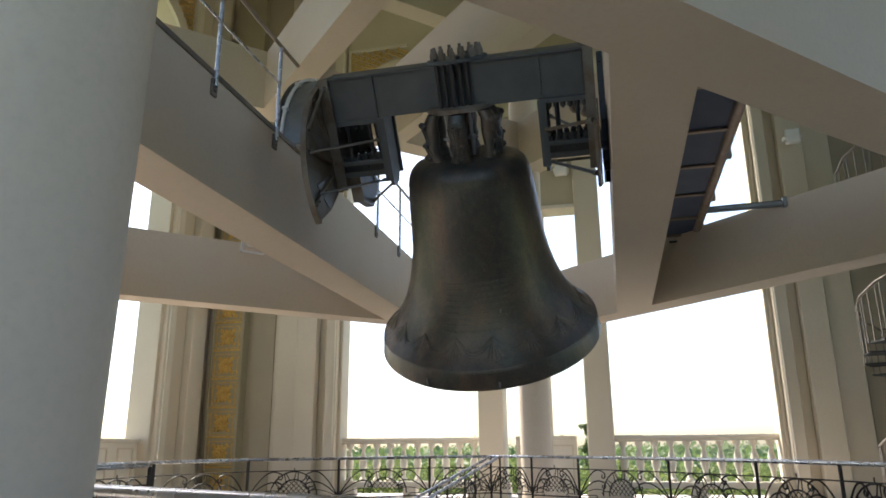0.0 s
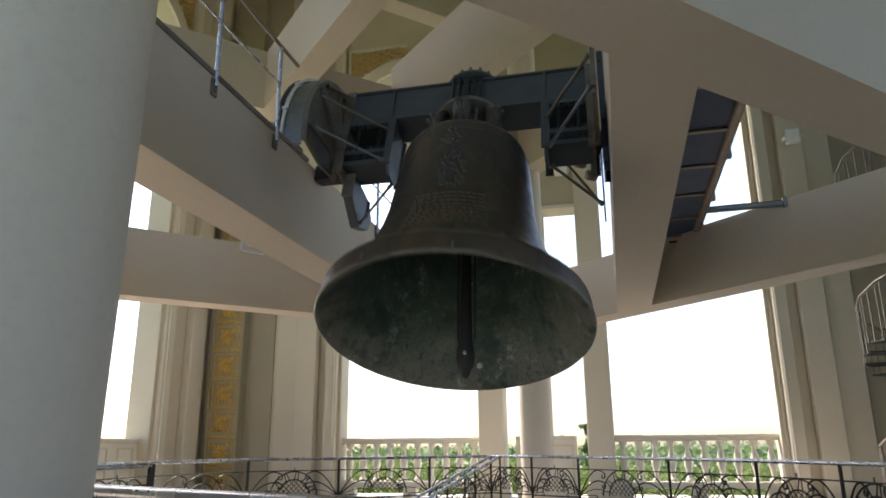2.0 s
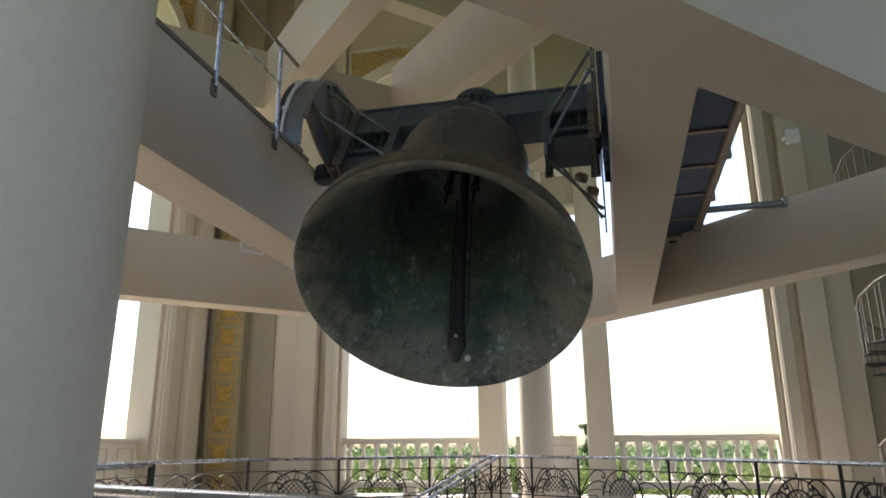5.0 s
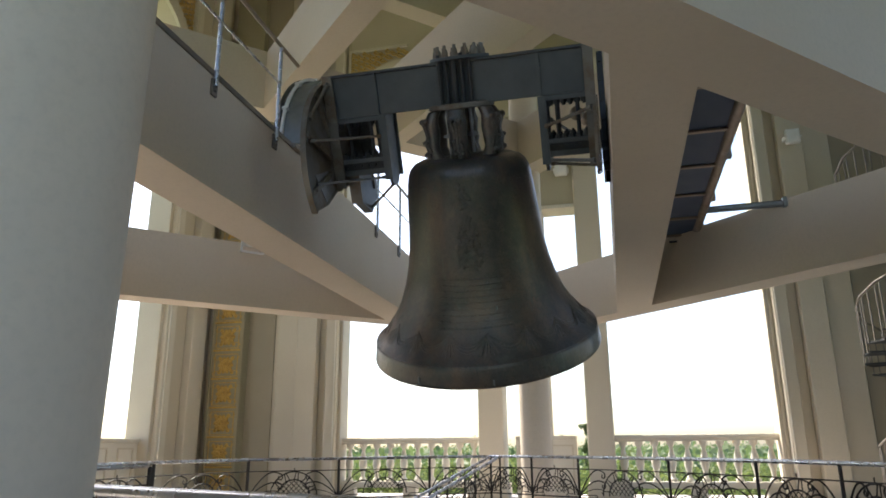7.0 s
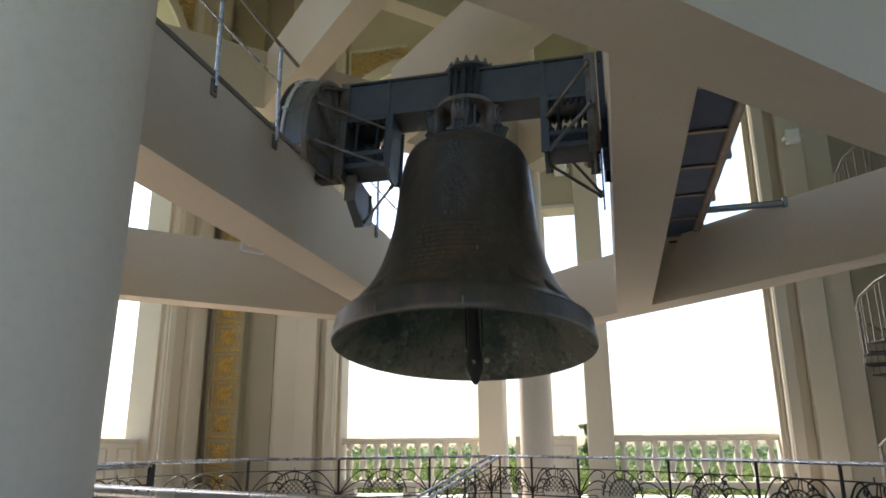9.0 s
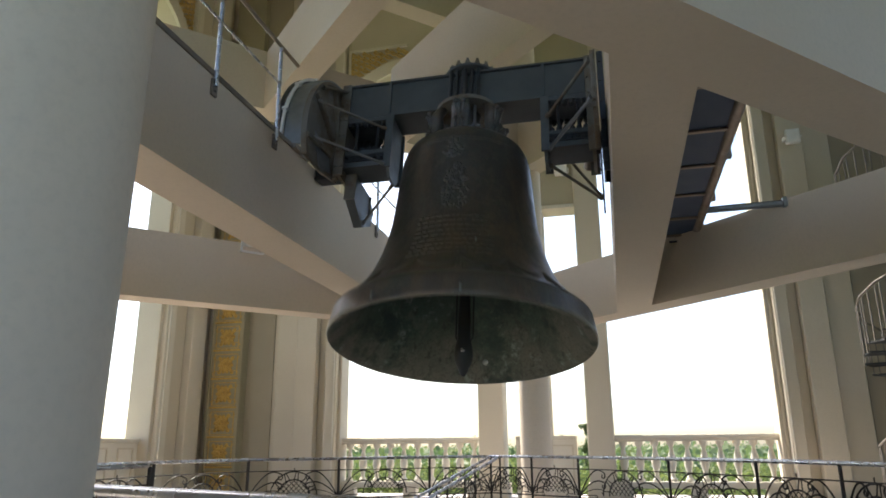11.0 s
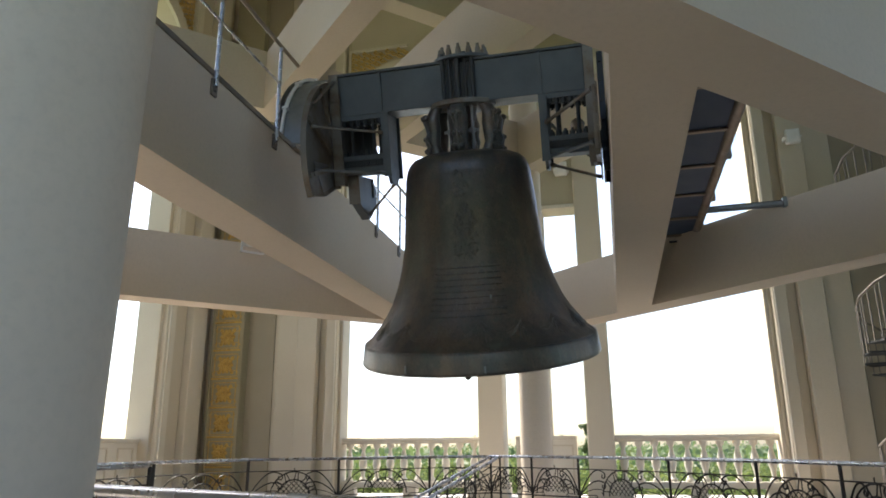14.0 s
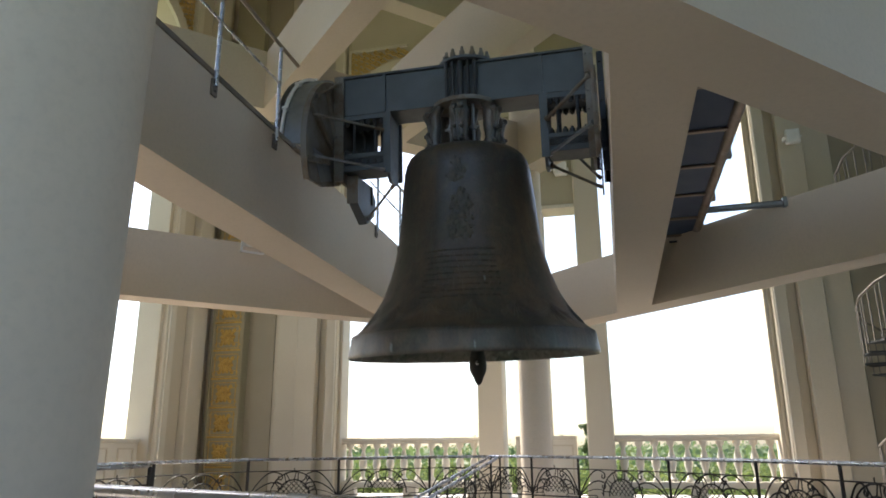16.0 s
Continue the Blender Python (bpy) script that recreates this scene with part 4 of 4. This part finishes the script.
TB = 0.40
balustrade(FARM @ Matrix.Translation((-SIDE_OPEN, TB, 0)), SIDE_OPEN - PIER_OUT, 10, "cream stone balustrade closing the tall opening")
balustrade(FARM @ Matrix.Translation((1.72, TB, 0)), SIDE_OPEN - PIER_OUT, 10, "cream stone balustrade closing the tall opening")


def panel_parapet(m, half, label):
    ob = empty("parapet", m, label, "parapet")
    bm = bmesh.new()
    box(bm, -half, half, -0.14, 0.14, 0, E0 + 0.26, None, 0.01)
    part("parapet_body", bm, PLASTER_PALE, ob)
    bm = bmesh.new()
    box(bm, -half, half, -0.19, 0.19, E0 + 0.262, E0 + 0.36, None, 0.015)
    part("coping", bm, PLASTER_PALE, ob)
    n = max(1, round(half / 0.45))
    for u in [(-n + 1 + 2 * k) * half / n for k in range(n)]:
        bm = bmesh.new()
        for u0, u1, z0, z1 in ((u - 0.30, u + 0.30, E0 + 0.10, E0 + 0.14), (u - 0.30, u + 0.30, 0.25, 0.29), (u - 0.30, u - 0.26, 0.29, E0 + 0.10), (u + 0.26, u + 0.30, 0.29, E0 + 0.10)):
            box(bm, u0, u1, -0.165, -0.141, z0, z1)
        part("panel_frame", bm, PLASTER, ob)


panel_parapet(LEFTM @ Matrix.Translation((3.645, TB, 0)), 1.925, "cream panelled stone parapet in the side opening")
panel_parapet(FARM @ Matrix.Translation((0.0, TB, 0)), 0.78, "cream panelled stone parapet in the narrow opening")


# ---- rosette strip near the corner ----
def rosette_strip(m, n, label):
    ob = empty("rosette_strip", m, label, "wall ornament")
    w, p = 1.0, 0.80
    bm = bmesh.new()
    box(bm, -w / 2, w / 2, -0.05, -0.004, 0, n * p)
    part("backing", bm, PLASTER_SHADE_OCHRE, ob)
    bm = bmesh.new()
    for u0, u1 in ((-w / 2, -w / 2 + 0.08), (w / 2 - 0.08, w / 2)):
        box(bm, u0, u1, -0.09, -0.051, 0, n * p, None, 0.01)
    part("border", bm, PLASTER_SHADE_OCHRE, ob)
    rb = bmesh.new()
    for k in range(10):
        a = 2 * math.pi * k / 10
        m2 = Matrix.Rotation(a, 4, "Y") @ Matrix.Translation((0.165, 0, 0)) @ Matrix.Diagonal((0.9, 0.55, 0.68, 1))
        bmesh.ops.create_uvsphere(rb, u_segments=8, v_segments=6, radius=0.088, matrix=m2)
        m3 = Matrix.Rotation(a + 0.31, 4, "Y") @ Matrix.Translation((0.10, -0.03, 0)) @ Matrix.Diagonal((1.0, 0.7, 0.62, 1))
        bmesh.ops.create_uvsphere(rb, u_segments=8, v_segments=6, radius=0.062, matrix=m3)
    for k in range(4):
        a = math.pi * (k + 0.5) / 2
        m4 = Matrix.Rotation(a, 4, "Y") @ Matrix.Translation((0.265, 0.02, 0)) @ Matrix.Diagonal((1.0, 0.3, 0.75, 1))
        bmesh.ops.create_uvsphere(rb, u_segments=8, v_segments=6, radius=0.075, matrix=m4)
    bmesh.ops.create_uvsphere(rb, u_segments=10, v_segments=8, radius=0.062, matrix=Matrix.Translation((0, -0.055, 0)))
    first = None
    for k in range(n):
        z = (k + 0.5) * p
        bm = bmesh.new()
        box(bm, -w / 2 + 0.08, w / 2 - 0.08, -0.10, -0.051, k * p, k * p + 0.05, None, 0.01)
        part("divider", bm, GOLD_SHADE, ob)
        bm = bmesh.new()
        for u0, u1, z0, z1 in ((-0.36, 0.36, z - 0.32, z - 0.30), (-0.36, 0.36, z + 0.30, z + 0.32), (-0.36, -0.34, z - 0.30, z + 0.30), (0.34, 0.36, z - 0.30, z + 0.30)):
            box(bm, u0, u1, -0.065, -0.051, z0, z1)
        for su in (-1, 1):
            for sz in (-1, 1):
                sweep(bm, [(su * (0.30 - 0.10 * math.cos(q * 0.5)), -0.062, z + sz * (0.26 - 0.10 * math.sin(q * 0.5))) for q in range(7)], 0.012, 4)
        part("gilt_frame", bm, GOLD_SHADE, ob)
        if first is None:
            first = part("rosette", rb, GOLD_SHADE, ob, "gilded flower rosette", True)
        else:
            o = new("rosette", first.data)
            o.parent = ob
            tagged(o, "gilded flower rosette")
            o.location = (0, -0.075, z)
        if k == 0:
            first.location = (0, -0.075, z)
    return ob


rosette_strip(Matrix.Translation((-10.78, FAR_Y - 0.30, E0 - 1.2)), 16, "cream wall strip with a row of gilded rosettes")
# wall behind the strip, coloured darker for the shade near the corner
bm = bmesh.new()
box(bm, -11.28, -10.28, FAR_Y - 0.30, FAR_Y - 0.003, 0, TOP - 0.5)
tagged(mesh_ob("wall_strip_backing", bm, PLASTER_SHADE_OCHRE), "ochre wall strip behind the rosettes, darkened with corner shade", "wall", kind="structure")

vent = empty("wall_vent", pose(-10.95, FAR_Y - 0.05, E0 + 13.35), "dark framed ventilation panel high on the wall", "vent")
bm = bmesh.new()
box(bm, -0.45, 0.45, 0.0, 0.04, -0.17, 0.17)
part("panel", bm, PLASTER_SHADE_TAUPE, vent)
for x0, x1, z0, z1 in ((-0.5, 0.5, 0.17, 0.22), (-0.5, 0.5, -0.22, -0.17), (-0.5, -0.45, -0.17, 0.17), (0.45, 0.5, -0.17, 0.17)):
    bm = bmesh.new()
    box(bm, x0, x1, -0.03, 0.04, z0, z1)
    part("frame_bar", bm, PLASTER_SHADE_OCHRE, vent)

# ---- the wrought iron railing round the stair well ----
rail_xy = smooth_pts([(x, y, 0) for x, y in RAIL[:7]], 6), smooth_pts([(x, y, 0) for x, y in RAIL[6:14]], 6)


def scroll_panel(ob, p, q, zt):
    """One panel of scrollwork between two posts, in the vertical plane from p to q."""
    p, q = Vector(p), Vector(q)
    d = q - p
    L = d.length
    d.normalize()

    def at(u, z):
        return p + d * u + Vector((0, 0, z))
    bm = bmesh.new()
    r = 0.0115
    # half sunburst with lattice in the middle
    uc, zc, R0, R1 = L / 2, zt - 0.60, 0.40, 0.27
    for rr in (R0, R1):
        sweep(bm, [at(uc + rr * math.cos(a), zc + rr * math.sin(a)) for a in (math.pi * k / 16 for k in range(17))], r)
    for k in range(1, 12):
        a = math.pi * k / 12
        sweep(bm, [at(uc + R1 * math.cos(a), zc + R1 * math.sin(a)), at(uc + R0 * math.cos(a + (0.09 if k % 2 else -0.09)), zc + R0 * math.sin(a + (0.09 if k % 2 else -0.09)))], 0.008)
    for k in range(-4, 5):
        o = k * 0.06
        for sg in (-1, 1):
            seg = []
            for t in range(-10, 11):
                s = t * 0.045
                u, z = (s + o) * 0.7071, (s - o) * 0.7071 * sg
                if z > 0 and u * u + z * z < R1 * R1:
                    seg.append(at(uc + u, zc + z))
            if len(seg) > 1:
                sweep(bm, [seg[0], seg[-1]], 0.006, 4)
    tube(bm, at(uc, zc + R0), at(uc, zt - 0.135), 0.008, None, 6)
    # fans that spring from the foot of each post, ending in curls
    for side in (0, 1):
        for k, (reach, rise) in enumerate(((0.55, 0.42), (0.55, 0.25), (0.52, 0.12), (0.38, 0.02))):
            reach *= min(1.0, L / 1.6)
            pts = []
            for j in range(9):
                t = j / 8
                pts.append((reach * t, zc + rise * math.sin(t * math.pi * 0.62) - 0.02))
            u1, z1 = pts[-1]
            cr = 0.06 if k < 2 else 0.035
            for j in range(10):
                a = math.pi * 0.5 - j * 0.62
                c2 = cr * (1 - j / 14)
                pts.append((u1 + c2 * math.cos(a) * 0.9, z1 - cr + c2 * math.sin(a)))
            line = [at(u if side == 0 else L - u, z) for u, z in pts]
            sweep(bm, line, r if k < 2 else 0.007)
    sweep(bm, [at(0, zc - 0.05), at(L, zc - 0.05)], 0.012)
    part("scroll_panel", bm, IRON, ob, "black wrought iron scroll panel")


def railing(path, zt_at, posts, label, name="railing"):
    ob = empty(name, Matrix.Identity(4), label, "railing", "stair well railing")
    bm = bmesh.new()
    sweep(bm, [Vector((v.x, v.y, zt_at(v))) for v in path], 0.026, 12)
    part("handrail", bm, CHROME, ob, "polished steel handrail", True)
    bm = bmesh.new()
    sweep(bm, [Vector((v.x, v.y, zt_at(v) - 0.19)) for v in path], 0.009, 6)
    part("mid_rail", bm, IRON, ob)
    for v in posts:
        bm = bmesh.new()
        z = zt_at(v)
        box(bm, v.x - 0.018, v.x + 0.018, v.y - 0.018, v.y + 0.018, 0, z - 0.02)
        part("post", bm, IRON, ob)
    for a, b in zip(posts, posts[1:]):
        scroll_panel(ob, (a.x, a.y, 0), (b.x, b.y, 0), zt_at(a))
    return ob


def rail_z(v):
    d = math.hypot(v.x, v.y)
    return E0 - 0.10 - max(0, 13.9 - d) * 0.0145


railing(rail_xy[0], rail_z, [Vector((*RAIL[k], 0)) for k in (0, 1, 2, 3, 4, 5, 6)], "wrought iron railing with a polished handrail round the stair well")
railing(rail_xy[1], rail_z, [Vector((*RAIL[k], 0)) for k in (6, 7, 8, 9, 10, 11, 12, 13)], "wrought iron railing with a polished handrail round the stair well")

# stair railings that go down into the well
def stair_rail(p, q, label):
    ob = empty("stair_railing", Matrix.Identity(4), label, "railing", "stair railings")
    p, q = Vector(p), Vector(q)
    bm = bmesh.new()
    sweep(bm, [p, p.lerp(q, 0.5), q], 0.026, 12)
    part("handrail", bm, CHROME, ob, "polished steel handrail", True)
    bm = bmesh.new()
    sweep(bm, [p - Vector((0, 0, 0.19)), q - Vector((0, 0, 0.19))], 0.009)
    part("mid_rail", bm, IRON, ob)
    n = 5
    for k in range(n + 1):
        v = p.lerp(q, k / n)
        bm = bmesh.new()
        box(bm, v.x - 0.015, v.x + 0.015, v.y - 0.015, v.y + 0.015, v.z - 1.0, v.z - 0.02)
        part("post", bm, IRON, ob)
    bm = bmesh.new()
    for k in range(2 * n):
        v = p.lerp(q, (k + 0.5) / (2 * n)) - Vector((0, 0, 0.42))
        dd = (q - p).normalized()
        sweep(bm, [v + dd * 0.2 * (1 - j / 16) * math.cos(j * 0.7) + Vector((0, 0, 0.2 * (1 - j / 16) * math.sin(j * 0.7))) for j in range(14)], 0.008)
    part("scroll_panel", bm, IRON, ob)


stair_rail((-2.41, 13.95, E0 - 0.10), (-4.2, 10.6, E0 - 1.30), "stair handrail with iron scrolls going down the well")
stair_rail((-2.20, 13.75, E0 - 0.10), (-3.9, 10.3, E0 - 1.30), "stair handrail with iron scrolls going down the well")

# near railing just in front of the camera, beside the round column
near = empty("near_railing", Matrix.Identity(4), "polished handrail on iron posts close to the column", "railing")
bm = bmesh.new()
sweep(bm, [(-3.2, 3.15, E0 - 0.14), (-2.15, 2.75, E0 - 0.15), (-1.46, 2.47, E0 - 0.155), (-0.4, 2.05, E0 - 0.16), (0.8, 1.7, E0 - 0.16)], 0.028, 14)
part("handrail", bm, CHROME, near, "polished steel handrail", True)
for x, y in ((-2.15, 2.75), (-0.4, 2.05), (0.8, 1.7)):
    bm = bmesh.new()
    box(bm, x - 0.018, x + 0.018, y - 0.018, y + 0.018, 0, E0 - 0.17)
    part("post", bm, IRON, near)


# ---- spiral stair in the far right corner ----
def spiral_stair(x, y, r, z0, label):
    ob = empty("spiral_stair", pose(x, y, 0), label, "stair")
    n = 46
    rise = 0.19
    bm = bmesh.new()
    tube(bm, (0, 0, 0), (0, 0, z0 + n * rise + 1.0), 0.12, None, 20)
    part("newel", bm, STEEL_PAINT, ob, "", True)
    rail = []
    for k in range(n):
        a0 = radians(150 + k * 23.2)
        a1 = a0 + radians(26)
        z = z0 + k * rise
        bm = bmesh.new()
        vv = []
        for zz in (z, z + 0.04):
            vv.append([bm.verts.new((rr * math.cos(a), rr * math.sin(a), zz)) for rr, a in ((0.1, a0), (r, a0), (r, a1), (0.1, a1))])
        bm.faces.new(vv[0])
        bm.faces.new(vv[1])
        for i in range(4):
            j = (i + 1) % 4
            bm.faces.new((vv[0][i], vv[0][j], vv[1][j], vv[1][i]))
        tread = part("step", bm, STEEL_DARK, ob)
        for f in (0.14, 0.5, 0.86):
            a = a0 + (a1 - a0) * f
            bm = bmesh.new()
            tube(bm, (r * math.cos(a), r * math.sin(a), z), (r * math.cos(a), r * math.sin(a), z + 0.96 + rise * f), 0.014, None, 6)
            part("baluster", bm, BROWN_PAINT, tread)
        rail.append((r * math.cos(a0), r * math.sin(a0), z + 1.0))
    bm = bmesh.new()
    sweep(bm, rail, 0.025, 8)
    part("stair_handrail", bm, BROWN_PAINT, ob, "", True)


spiral_stair(6.56, 16.7, 1.45, 0.0, "grey steel spiral stair in the wall corner")

# ---- outside: ground, trees, distant woods ----
GROUND_Z = -13.0
bm = bmesh.new()
vs = [bm.verts.new((x, y, GROUND_Z)) for x, y in ((-2500, -2500), (2500, -2500), (2500, 2500), (-2500, 2500))]
bm.faces.new(vs)
tagged(mesh_ob("ground", bm, GRASS), "green grassy ground far below the tower", "ground", kind="structure")


def tree(seed, height, width, leaf, label, cl=1.0):
    rnd = random.Random(seed)
    ob = new("tree")
    tagged(ob, label, "tree", "park trees")
    bm = bmesh.new()
    tube(bm, (0, 0, 0), (0.1, 0.05, height * 0.5), 0.28, 0.17, 10)
    tube(bm, (0.1, 0.05, height * 0.5), (0, 0, height * 0.9), 0.17, 0.04, 8)
    tips = []
    for k in range(16):
        z = height * rnd.uniform(0.3, 0.8)
        a = k * 2.4
        L = width * 0.5 * rnd.uniform(0.6, 0.95) * (1.15 - z / height * 0.7)
        t = Vector((L * math.cos(a), L * math.sin(a), z + L * 0.6))
        tube(bm, (0.05, 0, z), t, 0.09, 0.02, 6)
        tips.append(t)
    part("trunk", bm, BARK, ob)
    verts, faces = [], []
    clumps = tips + [Vector((rnd.gauss(0, width * 0.20), rnd.gauss(0, width * 0.20), height * rnd.uniform(0.42, 0.97))) for _ in range(46)]
    for c in clumps:
        rr = cl * rnd.uniform(0.9, 1.7) * (1.15 - 0.6 * max(0, c.z / height - 0.4))
        for _ in range(130):
            dv = Vector((rnd.gauss(0, 1), rnd.gauss(0, 1), rnd.gauss(0, 0.8)))
            p = c + dv.normalized() * rr * rnd.uniform(0.45, 1.05)
            n = (dv.normalized() + Vector((rnd.uniform(-1, 1), rnd.uniform(-1, 1), rnd.uniform(-0.3, 1)))).normalized()
            u = n.orthogonal().normalized()
            v = n.cross(u)
            an = rnd.uniform(0, 6.28)
            u, v = u * math.cos(an) + v * math.sin(an), v * math.cos(an) - u * math.sin(an)
            s = rnd.uniform(0.07, 0.15) * (0.4 + 0.6 * cl)
            b = len(verts)
            verts += [p - u * s, p + v * s * 0.6 + n * 0.04, p + u * s, p - v * s * 0.6 + n * 0.04]
            faces.append((b, b + 1, b + 2, b + 3))
    me = bpy.data.meshes.new("crown")
    me.from_pydata([tuple(v) for v in verts], [], faces)
    me.materials.append(leaf)
    cr = new("crown", me)
    cr.parent = ob
    tagged(cr, kind="stuff")
    return ob


kinds = [tree(11, 14.0, 8.5, LEAF, "leafy green broadleaf tree outside the tower"), tree(23, 13.0, 8.0, LEAF_DARK, "dense dark green tree outside the tower"), tree(37, 15.0, 8.0, LEAF, "tall bright green tree outside the tower")]
rnd = random.Random(9)
first_used = [False] * 3
spots = []
for row, (yy, sp) in enumerate(((37, 3.3), (42, 3.5), (48, 3.8), (57, 4.6), (70, 5.5))):
    x = -yy * 0.62
    while x < yy * 0.55:
        spots.append((x + rnd.uniform(-1, 1), yy + rnd.uniform(-3, 3)))
        x += sp * rnd.uniform(0.8, 1.25)
for i, (x, y) in enumerate(spots):
    k = rnd.choice((0, 0, 1, 2))
    right = x / y > -0.05
    m = pose(x, y, GROUND_Z + (-0.95 if right else -0.6) - rnd.uniform(0, 1.3), 0, 0, rnd.uniform(0, 360))
    if not first_used[k]:
        kinds[k].matrix_world = m
        first_used[k] = True
    else:
        copy_thing(kinds[k], m)

tip = tree(51, 16.6, 1.2, LEAF_DARK, "slim dark tree rising above the other crowns", 0.24)
tip.matrix_world = pose(-2.50, 60, GROUND_Z)
copy_thing(tip, pose(-4.3, 61, GROUND_Z - 0.9, 0, 0, 80))
# far woods to the horizon
verts, faces = [], []
rnd = random.Random(4)
for _ in range(3600):
    d = 110 * (1 + rnd.random() ** 1.4 * 7)
    a = radians(rnd.uniform(-50, 32))
    c = Vector((d * math.sin(a), d * math.cos(a), E0 + d * 0.0065 - rnd.uniform(1.2, 7.0)))
    for _k in range(22):
        o = Vector((rnd.gauss(0, 2.2), rnd.gauss(0, 2.2), rnd.gauss(-0.6, 1.3)))
        s = rnd.uniform(0.35, 0.8)
        u = Vector((rnd.uniform(-1, 1), rnd.uniform(-1, 1), rnd.uniform(-1, 1))).normalized() * s
        v = u.orthogonal().normalized() * s * 0.7
        b = len(verts)
        verts += [c + o - u, c + o + v, c + o + u, c + o - v]
        faces.append((b, b + 1, b + 2, b + 3))
me = bpy.data.meshes.new("far_woods")
me.from_pydata([tuple(v) for v in verts], [], faces)
me.materials.append(LEAF_DARK)
tagged(new("far_woods", me), "hazy green woods reaching to the horizon", "woods", kind="stuff")

# short end of another handrail beside the column
tail = empty("handrail_end", Matrix.Identity(4), "short polished handrail with an iron end post", "railing")
bm = bmesh.new()
sweep(bm, [(-5.85, 6.6, E0 - 0.20), (-5.72, 7.23, E0 - 0.15), (-5.35, 7.74, E0 - 0.13)], 0.030, 12)
part("handrail", bm, CHROME, tail, "polished steel handrail", True)
bm = bmesh.new()
box(bm, -5.37, -5.33, 7.72, 7.76, 0, E0 - 0.15)
part("post", bm, IRON, tail)
bm = bmesh.new()
sweep(bm, [(-5.72, 7.23, E0 - 0.37), (-5.35, 7.74, E0 - 0.35)], 0.010, 8)
part("mid_rail", bm, IRON, tail)

# ---- motion ----
PERIOD, PHASE0 = 3.4024, 1.4743


def swing(t):
    p = 2 * math.pi * (t - PHASE0) / PERIOD
    return 38.115 * math.cos(p) - 0.667 - 0.3265 * math.cos(2 * p) - 0.4252 * math.sin(2 * p) + 0.3655 * math.cos(3 * p)


def along(table, x):
    for (a, u), (b, v) in zip(table, table[1:]):
        if x <= b:
            return u + (v - u) * (x - a) / (b - a)
    return table[-1][1]


FIRST = ((0.0, -14.0), (0.3, -11.5), (0.5, -9.1), (0.75, 2.0), (1.0, 11.3))
CYCLE = ((0.0, 17.5), (0.08, 13.5), (0.155, 6.5), (0.185, -4.0), (0.241, -7.0), (0.30, -10.5), (0.36, -14.5), (0.43, -17.0), (0.50, -17.0), (0.58, -11.0), (0.64, -1.5), (0.684, 7.9), (0.742, 12.0), (0.771, 9.8), (0.86, 11.5), (0.93, 14.5), (1.0, 17.5))


def clapper_angle(t):
    """Lean of the clapper from plumb, following the swing and resting on the bow in between."""
    return along(FIRST, t) if t < 1.0 else along(CYCLE, ((t - PHASE0) / PERIOD) % 1.0)


def motions():
    times = [k * 0.1 for k in range(161)]
    walk(bell, [(t, pose(*AXLE, -swing(t))) for t in times])
    walk(clapper, [(t, pose(0.017, 0, -0.276, swing(t) - clapper_angle(t))) for t in times])


motions()
